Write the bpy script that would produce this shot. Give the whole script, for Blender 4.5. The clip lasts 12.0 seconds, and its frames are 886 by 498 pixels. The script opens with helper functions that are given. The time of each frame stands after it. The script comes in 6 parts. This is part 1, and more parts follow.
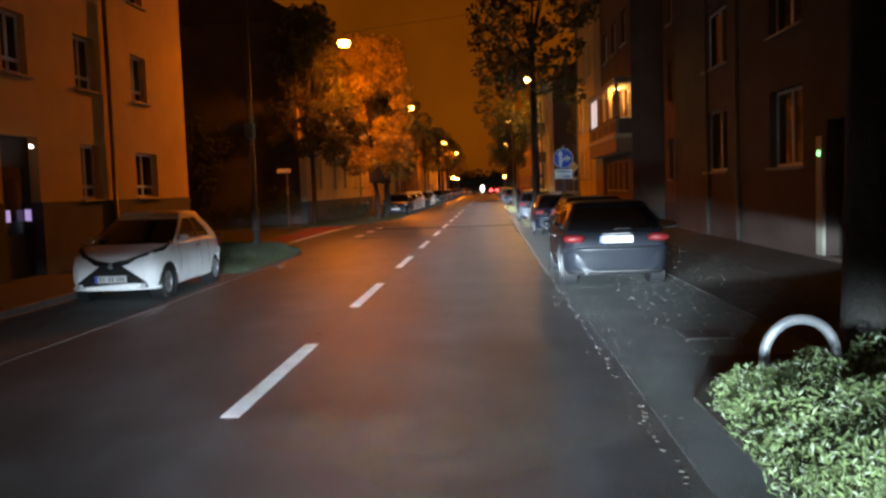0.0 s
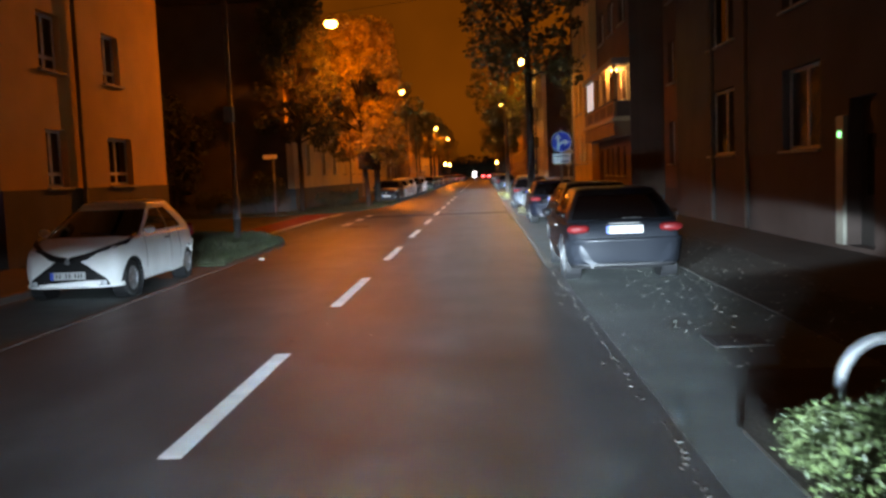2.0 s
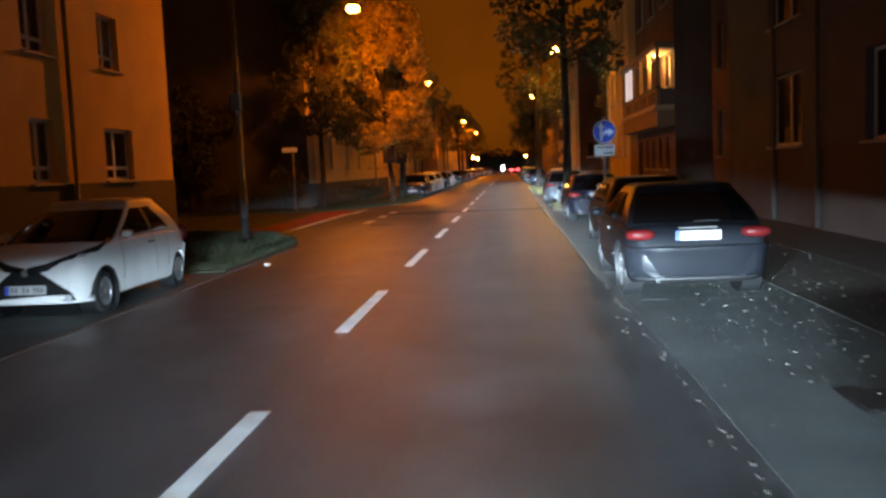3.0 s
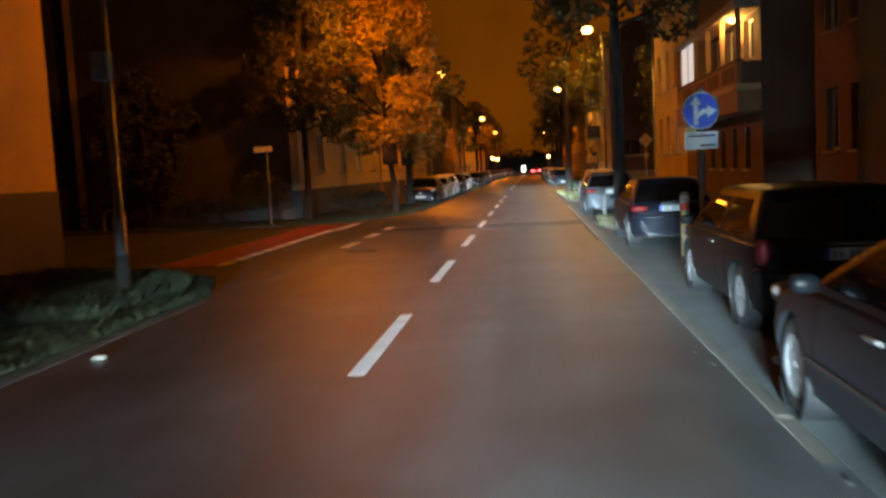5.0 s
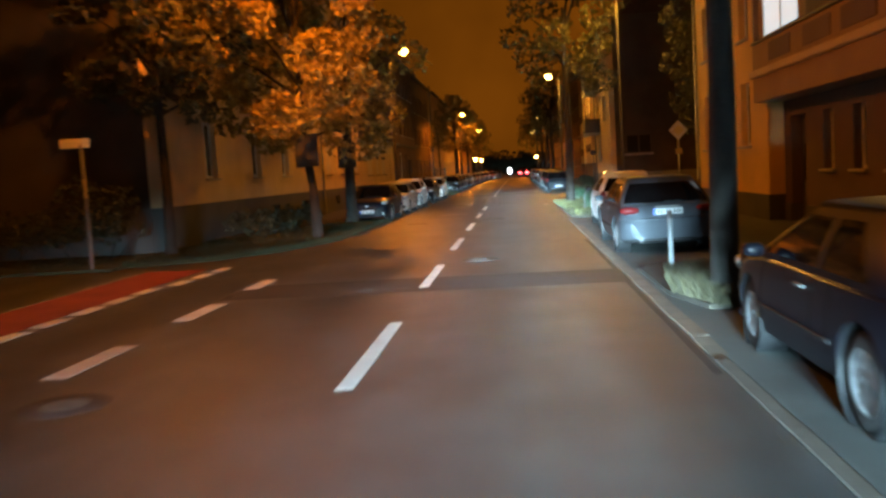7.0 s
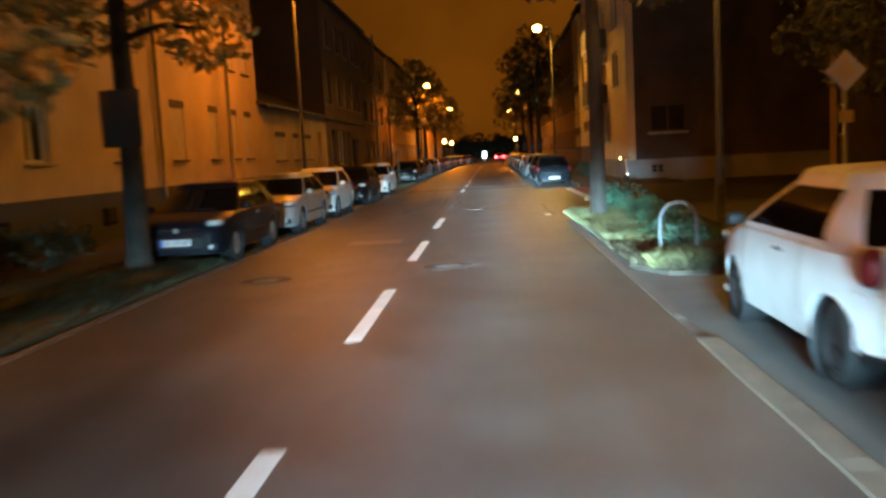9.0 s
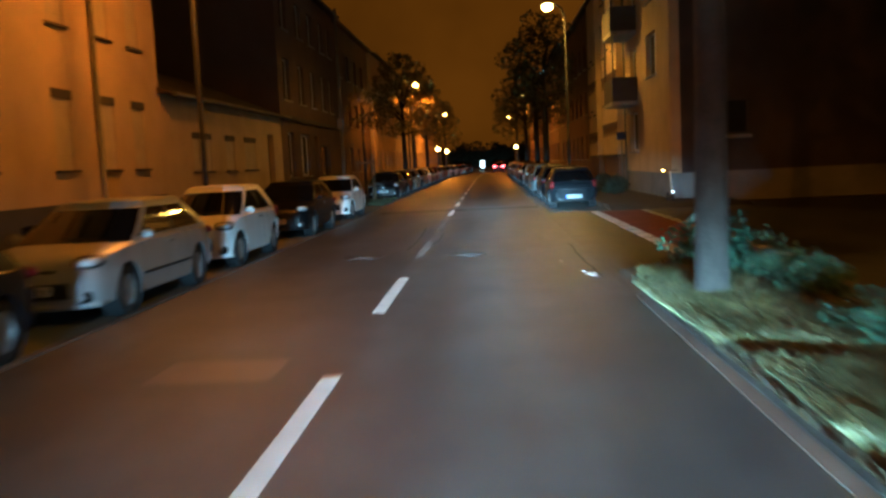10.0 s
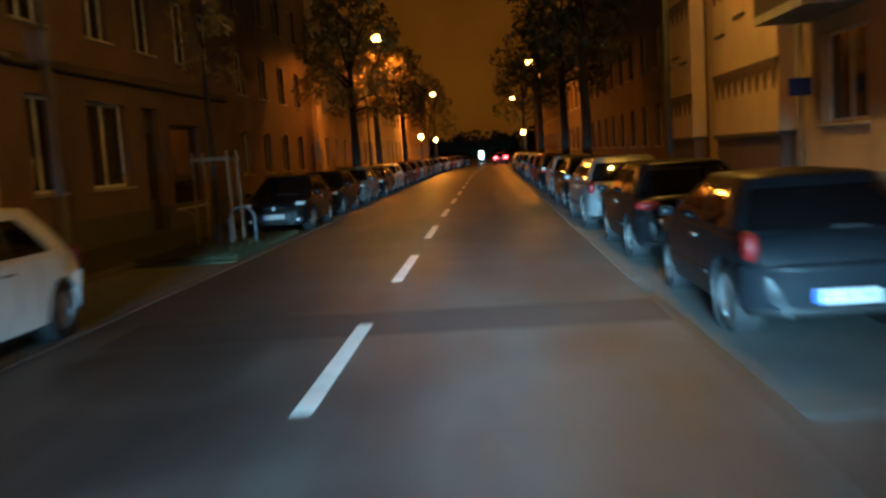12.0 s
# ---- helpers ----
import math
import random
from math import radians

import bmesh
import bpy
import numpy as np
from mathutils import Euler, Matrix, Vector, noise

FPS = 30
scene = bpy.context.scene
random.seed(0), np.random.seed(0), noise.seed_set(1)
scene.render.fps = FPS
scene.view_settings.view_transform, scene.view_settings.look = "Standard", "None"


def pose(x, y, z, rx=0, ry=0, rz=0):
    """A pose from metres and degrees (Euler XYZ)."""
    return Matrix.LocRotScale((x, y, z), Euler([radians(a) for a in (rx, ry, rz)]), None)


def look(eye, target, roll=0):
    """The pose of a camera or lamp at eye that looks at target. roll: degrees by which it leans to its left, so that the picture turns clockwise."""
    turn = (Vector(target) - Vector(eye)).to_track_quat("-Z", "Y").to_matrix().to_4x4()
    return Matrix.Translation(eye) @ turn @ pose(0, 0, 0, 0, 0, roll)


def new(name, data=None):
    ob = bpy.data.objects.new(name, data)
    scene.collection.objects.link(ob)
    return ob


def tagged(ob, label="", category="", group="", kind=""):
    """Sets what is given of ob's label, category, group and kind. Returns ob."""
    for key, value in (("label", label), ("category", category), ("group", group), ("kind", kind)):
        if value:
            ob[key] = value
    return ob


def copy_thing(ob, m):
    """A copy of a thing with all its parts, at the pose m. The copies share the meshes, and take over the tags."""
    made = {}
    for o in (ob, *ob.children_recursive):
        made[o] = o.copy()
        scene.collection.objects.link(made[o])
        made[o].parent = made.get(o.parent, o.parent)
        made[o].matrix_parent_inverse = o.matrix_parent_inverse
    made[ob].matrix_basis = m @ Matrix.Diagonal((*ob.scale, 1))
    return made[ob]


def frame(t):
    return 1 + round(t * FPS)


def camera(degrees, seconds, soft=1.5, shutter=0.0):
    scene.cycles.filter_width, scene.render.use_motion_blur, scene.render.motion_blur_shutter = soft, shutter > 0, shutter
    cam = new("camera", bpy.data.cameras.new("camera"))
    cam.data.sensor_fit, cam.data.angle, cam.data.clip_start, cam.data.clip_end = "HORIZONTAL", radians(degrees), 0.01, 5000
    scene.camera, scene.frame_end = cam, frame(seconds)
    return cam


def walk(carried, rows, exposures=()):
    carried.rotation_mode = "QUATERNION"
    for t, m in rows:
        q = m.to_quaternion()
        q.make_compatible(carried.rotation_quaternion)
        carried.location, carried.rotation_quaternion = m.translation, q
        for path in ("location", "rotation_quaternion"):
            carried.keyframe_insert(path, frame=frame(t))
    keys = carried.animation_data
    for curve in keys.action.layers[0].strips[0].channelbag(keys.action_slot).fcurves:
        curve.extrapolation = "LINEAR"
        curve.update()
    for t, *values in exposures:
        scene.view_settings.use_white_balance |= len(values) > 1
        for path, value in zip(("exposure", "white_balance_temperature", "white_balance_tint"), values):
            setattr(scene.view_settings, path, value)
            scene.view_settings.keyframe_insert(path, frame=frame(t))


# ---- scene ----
# Axes: y along the street, x to its right side, z up; the centre line is x = 0.
cam = camera(54.0, 12.0, soft=2.7, shutter=0.6)
WALK = [
    (0, pose(2.013, -6.362, 1.665, 85.972, 2.044, 3.113)),
    (0.5, pose(2.004, -6.291, 1.662, 85.562, 1.854, 2.963)),
    (1, pose(1.999, -6.131, 1.658, 85.327, 1.821, 2.376)),
    (1.5, pose(1.983, -5.754, 1.662, 85.270, 2.039, 1.984)),
    (2, pose(1.961, -5.097, 1.656, 85.048, 2.297, 2.588)),
    (2.5, pose(1.897, -4.123, 1.669, 84.863, 2.152, 4.416)),
    (3, pose(1.812, -2.847, 1.651, 84.722, 2.385, 4.402)),
    (5, pose(1.523, 4.909, 1.672, 84.872, 2.880, 5.699)),
    (5.5, pose(1.462, 7.550, 1.673, 85.158, 2.958, 5.482)),
    (6, pose(1.461, 10.515, 1.677, 85.322, 3.334, 5.017)),
    (6.5, pose(1.461, 13.791, 1.666, 85.374, 3.111, 5.060)),
    (7, pose(1.457, 17.261, 1.675, 84.978, 3.399, 4.807)),
    (9, pose(1.346, 34.211, 1.658, 83.815, 3.051, 3.156)),
    (9.5, pose(1.341, 39.115, 1.664, 83.557, 2.773, 3.050)),
    (10, pose(1.346, 44.163, 1.672, 84.386, 2.757, 3.040)),
    (10.5, pose(1.366, 49.457, 1.668, 84.530, 2.706, 2.874)),
    (11, pose(1.392, 54.962, 1.682, 84.168, 3.792, 2.784)),
    (11.5, pose(1.396, 60.502, 1.678, 83.936, 4.274, 2.795)),
    (12, pose(1.365, 66.297, 1.678, 83.798, 3.671, 3.043)),
]
walk(cam, WALK, exposures=[(0, 0.5, 8300, 31), (2, 0.5, 8100, 30), (3, 0.4, 7850, 28), (5, 0.35, 7950, 19), (6, 0.5, 7600, 14), (7, 0.58, 6750, 7), (9, 0.55, 6450, 3), (9.5, 0.05, 5850, 0), (10, 0.05, 5450, -3), (10.5, 0.1, 5200, -4), (11, 0.1, 5050, -5), (12, 0.05, 5350, -4)])

# ---------------------------------------------------------------- night sky and lamps
world = bpy.data.worlds.new("night")
scene.world = world
world.use_nodes = True
wn = world.node_tree
bg = wn.nodes["Background"]
# sodium-lit haze: brightest at the horizon, fading towards the zenith
sky_co = wn.nodes.new("ShaderNodeTexCoord")
sky_z = wn.nodes.new("ShaderNodeSeparateXYZ")
sky_ramp = wn.nodes.new("ShaderNodeValToRGB")
wn.links.new(sky_co.outputs["Generated"], sky_z.inputs[0])
wn.links.new(sky_z.outputs["Z"], sky_ramp.inputs[0])
haze = wn.nodes.new("ShaderNodeTexNoise")
haze.inputs["Scale"].default_value, haze.inputs["Detail"].default_value = 5.0, 4
wn.links.new(sky_co.outputs["Generated"], haze.inputs["Vector"])
haze_gain = wn.nodes.new("ShaderNodeMapRange")
haze_gain.inputs[1].default_value, haze_gain.inputs[2].default_value = 0.3, 0.7
haze_gain.inputs[3].default_value, haze_gain.inputs[4].default_value = 0.65, 1.35
wn.links.new(haze.outputs[0], haze_gain.inputs[0])
wn.links.new(haze_gain.outputs[0], bg.inputs["Strength"])
wn.links.new(sky_ramp.outputs[0], bg.inputs["Color"])
e0, e1 = sky_ramp.color_ramp.elements
e0.position, e0.color = 0.0, (0.078, 0.0215, 0.0012, 1)
e1.position, e1.color = 0.55, (0.016, 0.005, 0.0006, 1)
em = sky_ramp.color_ramp.elements.new(0.2)
em.color = (0.078, 0.0215, 0.0011, 1)

SODIUM = (1.0, 0.255, 0.012)
SODIUM_YELLOW = (1.0, 0.43, 0.05)
XENON = (0.45, 0.78, 1.0)


def point_lamp(name, at, watts, colour, radius=0.12):
    d = bpy.data.lights.new(name, "POINT")
    d.energy, d.color, d.shadow_soft_size = watts, colour, radius
    o = new(name, d)
    o.location = at
    return o


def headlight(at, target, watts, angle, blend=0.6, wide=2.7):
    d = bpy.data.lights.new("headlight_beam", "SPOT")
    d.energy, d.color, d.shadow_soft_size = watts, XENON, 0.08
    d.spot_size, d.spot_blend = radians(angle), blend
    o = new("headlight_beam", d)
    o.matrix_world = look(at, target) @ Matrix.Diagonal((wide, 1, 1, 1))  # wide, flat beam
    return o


def lantern(at, watts, colour):
    d = bpy.data.lights.new("street_light", "SPOT")
    d.energy, d.color, d.shadow_soft_size = watts, colour, 0.15
    d.spot_size, d.spot_blend = radians(176), 0.25
    o = new("street_light", d)
    o.location = at
    return o


STREET_LAMPS = [  # x, y of the head, height, side of the post, colour, watts
    (-4.07, 62.8, 8.06, -1, SODIUM, 950), (-3.93, 110.5, 7.7, -1, SODIUM, 1300),
    (4.64, 50.0, 8.4, 1, SODIUM_YELLOW, 750), (4.2, 83.9, 8.4, 1, SODIUM_YELLOW, 1000), (4.7, 133.0, 8.2, 1, SODIUM, 2000),
    (-4.2, 158.0, 8.0, -1, SODIUM, 2500), (4.6, 178.0, 8.2, 1, SODIUM, 2500)]
for lx, ly, lz, ls, lc, lw in STREET_LAMPS:
    lantern((lx, ly, lz - 0.42), lw, lc)
HUNG_LAMP = (-4.36, 33.0, 8.40)
lantern((HUNG_LAMP[0], HUNG_LAMP[1], HUNG_LAMP[2] - 0.46), 950, SODIUM)
# spots added at the lamp: one brightens the house front, one the tree
for aim, watts, cone in (((-7.6, 20.4, 4.4), 4600, 42), ((-4.2, 42.0, 5.8), 4300, 80)):
    d = bpy.data.lights.new("street_light_wing", "SPOT")
    d.energy, d.color, d.shadow_soft_size = watts, SODIUM, 0.15
    d.spot_size, d.spot_blend = radians(cone), 0.9
    o = new("street_light_wing", d)
    o.matrix_world = look((HUNG_LAMP[0], HUNG_LAMP[1], HUNG_LAMP[2] - 0.46), aim)

# static spots along the road, standing in for the moving vehicle's headlights
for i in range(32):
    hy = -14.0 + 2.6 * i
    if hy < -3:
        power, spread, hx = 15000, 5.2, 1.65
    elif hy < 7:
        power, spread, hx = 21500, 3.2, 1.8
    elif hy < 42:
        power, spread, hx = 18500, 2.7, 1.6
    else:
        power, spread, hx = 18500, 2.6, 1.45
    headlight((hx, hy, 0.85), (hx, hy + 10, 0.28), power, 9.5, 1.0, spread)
# spots added to brighten the parked cars, planted bed and corner plinth
for fill_at, fill_to, watts in (((1.9, 25.0, 0.85), (5.0, 40.0, 0.55), 2600), ((1.9, 35.0, 0.85), (4.7, 51.0, 0.35), 3000), ((1.9, 58.0, 0.85), (6.8, 77.0, 0.5), 5400)):
    headlight(fill_at, fill_to, watts, 9, 1.0, 2.2)
# spot added to lay a flat-topped lit band on the first house fronts
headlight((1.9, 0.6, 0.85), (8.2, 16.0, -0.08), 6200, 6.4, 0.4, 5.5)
# spots added to brighten the round sign above the headlights' reach
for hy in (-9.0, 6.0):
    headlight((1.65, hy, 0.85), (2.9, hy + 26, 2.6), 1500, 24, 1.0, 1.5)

# ---------------------------------------------------------------- materials
def mat(name, colour, rough=0.7, metal=0.0, vary=0.25, scale=6.0, fine=90.0, bump=0.15, coat=0.0, spec=0.5, islands=False, emit=None, power=0.0):
    m = bpy.data.materials.new(name)
    m.use_nodes = True
    nt = m.node_tree
    b = nt.nodes["Principled BSDF"]
    b.inputs["Roughness"].default_value = rough
    b.inputs["Metallic"].default_value = metal
    b.inputs["Coat Weight"].default_value = coat
    b.inputs["Specular IOR Level"].default_value = spec
    if emit:
        b.inputs["Base Color"].default_value = (*colour, 1)
        b.inputs["Emission Color"].default_value = (*emit, 1)
        b.inputs["Emission Strength"].default_value = power
        return m
    co = nt.nodes.new("ShaderNodeTexCoord")
    mp = nt.nodes.new("ShaderNodeMapping")
    oi = nt.nodes.new("ShaderNodeObjectInfo")
    nt.links.new(co.outputs["Object"], mp.inputs["Vector"])
    nt.links.new(oi.outputs["Location"], mp.inputs["Location"])
    big = nt.nodes.new("ShaderNodeTexNoise")
    big.inputs["Scale"].default_value, big.inputs["Detail"].default_value = scale, 5
    small = nt.nodes.new("ShaderNodeTexNoise")
    small.inputs["Scale"].default_value, small.inputs["Detail"].default_value = fine, 3
    for n in (big, small):
        nt.links.new(mp.outputs[0], n.inputs["Vector"])
    mix = nt.nodes.new("ShaderNodeMath")
    mix.operation = "MULTIPLY_ADD"
    nt.links.new(small.outputs[0], mix.inputs[0])
    mix.inputs[1].default_value = 0.6
    nt.links.new(big.outputs[0], mix.inputs[2])
    ramp = nt.nodes.new("ShaderNodeMapRange")
    ramp.inputs[1].default_value, ramp.inputs[2].default_value = 0.5, 1.1
    ramp.inputs[3].default_value, ramp.inputs[4].default_value = 1 - vary, 1 + vary
    nt.links.new(mix.outputs[0], ramp.inputs[0])
    last = ramp.outputs[0]
    if islands:
        ge = nt.nodes.new("ShaderNodeNewGeometry")
        r2 = nt.nodes.new("ShaderNodeMapRange")
        r2.inputs[3].default_value, r2.inputs[4].default_value = 0.55, 1.45
        nt.links.new(ge.outputs["Random Per Island"], r2.inputs[0])
        mu = nt.nodes.new("ShaderNodeMath")
        mu.operation = "MULTIPLY"
        nt.links.new(last, mu.inputs[0])
        nt.links.new(r2.outputs[0], mu.inputs[1])
        last = mu.outputs[0]
    else:
        r2 = nt.nodes.new("ShaderNodeMapRange")
        r2.inputs[3].default_value, r2.inputs[4].default_value = 1 - vary * 0.4, 1 + vary * 0.4
        nt.links.new(oi.outputs["Random"], r2.inputs[0])
        mu = nt.nodes.new("ShaderNodeMath")
        mu.operation = "MULTIPLY"
        nt.links.new(last, mu.inputs[0])
        nt.links.new(r2.outputs[0], mu.inputs[1])
        last = mu.outputs[0]
    vm = nt.nodes.new("ShaderNodeVectorMath")
    vm.operation = "SCALE"
    vm.inputs[0].default_value = colour
    nt.links.new(last, vm.inputs["Scale"])
    nt.links.new(vm.outputs[0], b.inputs["Base Color"])
    if bump:
        bn = nt.nodes.new("ShaderNodeBump")
        bn.inputs["Strength"].default_value, bn.inputs["Distance"].default_value = bump, 0.02
        nt.links.new(mix.outputs[0], bn.inputs["Height"])
        nt.links.new(bn.outputs[0], b.inputs["Normal"])
    return m


def worn_asphalt(name, colour):
    """Asphalt with grain, blotches and long worn streaks along the street."""
    m = mat(name, colour, 0.44, vary=0.5, scale=0.6, fine=70, bump=0.5)
    nt = m.node_tree
    b = nt.nodes["Principled BSDF"]
    was = b.inputs["Base Color"].links[0].from_socket
    co = nt.nodes.new("ShaderNodeTexCoord")
    last = was
    for size, scale, lo, hi in (((1.0, 0.05, 1.0), 1.1, 0.72, 1.25), ((1.0, 0.6, 1.0), 2.3, 0.84, 1.14)):
        mp = nt.nodes.new("ShaderNodeMapping")
        mp.inputs["Scale"].default_value = size
        nt.links.new(co.outputs["Object"], mp.inputs["Vector"])
        tx = nt.nodes.new("ShaderNodeTexNoise")
        tx.inputs["Scale"].default_value, tx.inputs["Detail"].default_value = scale, 3
        nt.links.new(mp.outputs[0], tx.inputs["Vector"])
        rg = nt.nodes.new("ShaderNodeMapRange")
        rg.inputs[1].default_value, rg.inputs[2].default_value = 0.35, 0.65
        rg.inputs[3].default_value, rg.inputs[4].default_value = lo, hi
        nt.links.new(tx.outputs[0], rg.inputs[0])
        vm = nt.nodes.new("ShaderNodeVectorMath")
        vm.operation = "SCALE"
        nt.links.new(last, vm.inputs[0])
        nt.links.new(rg.outputs[0], vm.inputs["Scale"])
        last = vm.outputs[0]
    nt.links.new(last, b.inputs["Base Color"])
    return m


ASPHALT = worn_asphalt("asphalt", (0.068, 0.072, 0.073))
DARK_ASPHALT = worn_asphalt("dark_asphalt", (0.044, 0.043, 0.041))
PATCH = mat("asphalt_patch", (0.028, 0.028, 0.029), 0.6, vary=0.3, scale=1.5, fine=80, bump=0.5)
# smoother patch, paler and browner: reflected sodium light put into its colour
TINTED_PATCH = mat("sodium_tinted_asphalt", (0.105, 0.09, 0.075), 0.38, vary=0.3, scale=2.5, fine=80, bump=0.25)
BAY = mat("bay_asphalt", (0.082, 0.096, 0.092), 0.75, vary=0.35, scale=1.2, fine=60, bump=0.5)
PAVING = mat("paving", (0.036, 0.033, 0.03), 0.85, vary=0.35, scale=2.0, fine=50, bump=0.3)
KERB = mat("kerb_stone", (0.075, 0.072, 0.066), 0.8, vary=0.4, scale=3, fine=60, bump=0.3)
PALE_KERB = mat("pale_kerb_stone", (0.18, 0.15, 0.112), 0.85, vary=0.25, scale=3, fine=60, bump=0.3)
CHANNEL = mat("channel_stone", (0.13, 0.115, 0.095), 0.85, vary=0.2, scale=3, fine=60, bump=0.3)
COBBLE = mat("gutter_cobble", (0.060, 0.057, 0.048), 0.8, vary=0.6, scale=5, fine=60, bump=0.3)
PAINT = mat("road_paint", (0.72, 0.72, 0.70), 0.6, vary=0.2, scale=3, fine=60, bump=0.2)
FADED = mat("faded_road_paint", (0.125, 0.125, 0.12), 0.7, vary=0.8, scale=5, fine=40, bump=0.2)
WORN = mat("worn_road_paint", (0.20, 0.20, 0.19), 0.7, vary=0.6, scale=5, fine=40, bump=0.2)
RED_LANE = mat("red_surface", (0.22, 0.038, 0.022), 0.8, vary=0.3, scale=1.5, fine=60, bump=0.3)
SOIL = mat("soil", (0.035, 0.028, 0.02), 0.95, vary=0.5, scale=2, fine=30, bump=0.8)
LAWN = mat("lawn", (0.03, 0.038, 0.014), 0.9, vary=0.5, scale=1.5, fine=40, bump=0.8)
GRASS = mat("grass", (0.029, 0.033, 0.012), 0.8, vary=0.4, scale=1.0, fine=20, bump=0, islands=True)
GROUNDCOVER = mat("groundcover", (0.040, 0.032, 0.014), 0.7, vary=0.4, scale=1.0, fine=20, bump=0, islands=True)
SHRUB = mat("shrub_leaf", (0.056, 0.082, 0.030), 0.5, vary=0.4, scale=2, fine=20, bump=0, islands=True)
DARK_SHRUB = mat("dark_shrub_leaf", (0.026, 0.032, 0.015), 0.6, vary=0.4, scale=2, fine=20, bump=0, islands=True)
DRY_GRASS = mat("dry_grass", (0.068, 0.064, 0.020), 0.75, vary=0.5, scale=1.0, fine=20, bump=0, islands=True)
TEAL_LEAF = mat("blue_green_leaf", (0.030, 0.085, 0.046), 0.55, vary=0.5, scale=2, fine=20, bump=0, islands=True)
# lamplight and shade put into leaf colour: bright by lamps, darker elsewhere
DARK_LEAF = mat("dark_unlit_leaf", (0.040, 0.042, 0.020), 0.8, vary=0.4, scale=1, fine=10, bump=0, islands=True)
SHADED_LEAF = mat("shaded_leaf", (0.055, 0.060, 0.022), 0.55, vary=0.4, scale=0.7, fine=10, bump=0, islands=True)
LAMPLIT_LEAF = mat("leaf", (0.22, 0.165, 0.04), 0.55, vary=0.4, scale=0.7, fine=10, bump=0, islands=True)
FALLEN = mat("fallen_leaf", (0.10, 0.082, 0.052), 0.8, vary=0.5, scale=3, fine=10, bump=0, islands=True)
PALE_LEAF = mat("pale_fallen_leaf", (0.27, 0.26, 0.21), 0.8, vary=0.6, scale=3, fine=10, bump=0, islands=True)
BARK = mat("bark", (0.022, 0.019, 0.016), 0.95, vary=0.5, scale=4, fine=25, bump=1.0)
ORANGE_WALL = mat("yellow_render", (0.66, 0.43, 0.16), 0.9, vary=0.16, scale=0.8, fine=60, bump=0.15)
CREAM_WALL = mat("cream_render", (0.56, 0.41, 0.235), 0.9, vary=0.18, scale=0.8, fine=60, bump=0.15)
OCHRE_TRIM = mat("ochre_brown_render", (0.30, 0.185, 0.10), 0.9, vary=0.2, scale=0.9, fine=60, bump=0.15)
GREY_WALL = mat("grey_render", (0.085, 0.072, 0.066), 0.9, vary=0.25, scale=0.8, fine=60, bump=0.2)
BROWN_WALL = mat("brown_render", (0.135, 0.085, 0.062), 0.9, vary=0.22, scale=0.8, fine=60, bump=0.2)
RED_PLINTH = mat("red_brown_plinth_render", (0.085, 0.055, 0.046), 0.9, vary=0.25, scale=1.0, fine=50, bump=0.2)
# lighter, cooler plinth: the headlights' low band is put into its colour
HEADLIT_PLINTH = mat("headlit_plinth_render", (0.19, 0.20, 0.20), 0.9, vary=0.25, scale=1.2, fine=50, bump=0.2)
# end walls darkened: the unlit gable's shade is put into this colour
SHADED_GABLE = mat("shaded_gable", (0.055, 0.045, 0.04), 0.9, vary=0.3, scale=1.0, fine=50, bump=0.3)
PLINTH = mat("plinth_render", (0.07, 0.069, 0.067), 0.9, vary=0.25, scale=1.2, fine=50, bump=0.2)
ROOF = mat("roof_tile", (0.045, 0.028, 0.022), 0.85, vary=0.3, scale=2, fine=30, bump=0.6)
WHITE_FRAME = mat("white_frame", (0.72, 0.71, 0.68), 0.45, vary=0.1, scale=4, fine=60, bump=0.05)
DARK_FRAME = mat("dark_frame", (0.05, 0.04, 0.035), 0.6, vary=0.2, scale=4, fine=60, bump=0.1)
SHUTTER = mat("roller_shutter", (0.50, 0.41, 0.27), 0.6, vary=0.15, scale=3, fine=50, bump=0.1)
STONE_SILL = mat("sill_stone", (0.34, 0.32, 0.29), 0.8, vary=0.2, scale=4, fine=60, bump=0.2)
# opaque dark panes and room sheet: unlit rooms put into the colour
PANE = mat("window_pane", (0.02, 0.02, 0.022), 0.06, vary=0.1, scale=2, fine=20, bump=0.0, spec=0.6)
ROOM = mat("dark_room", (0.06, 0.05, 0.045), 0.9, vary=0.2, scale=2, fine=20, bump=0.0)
ZINC = mat("zinc_pipe", (0.17, 0.165, 0.16), 0.5, 0.6, vary=0.2, scale=4, fine=40, bump=0.05)
GALV = mat("galvanised_steel", (0.13, 0.135, 0.14), 0.6, 0.4, vary=0.15, scale=6, fine=60, bump=0.05)
POST_GREY = mat("grey_post_paint", (0.035, 0.035, 0.035), 0.8, vary=0.2, scale=5, fine=60, bump=0.05, spec=0.2)
WOOD = mat("stake_wood", (0.20, 0.15, 0.09), 0.85, vary=0.3, scale=4, fine=40, bump=0.3)
TYRE = mat("tyre_rubber", (0.013, 0.013, 0.0135), 0.85, vary=0.2, scale=10, fine=60, bump=0.2)
RIM = mat("alloy", (0.32, 0.33, 0.34), 0.35, 0.7, vary=0.1, scale=10, fine=60, bump=0.0)
DARK_RIM = mat("dark_alloy", (0.05, 0.05, 0.052), 0.4, 0.5, vary=0.1, scale=10, fine=60, bump=0.0)
BLACK_PLASTIC = mat("black_plastic", (0.012, 0.012, 0.013), 0.5, vary=0.2, scale=8, fine=60, bump=0.05, spec=0.25)
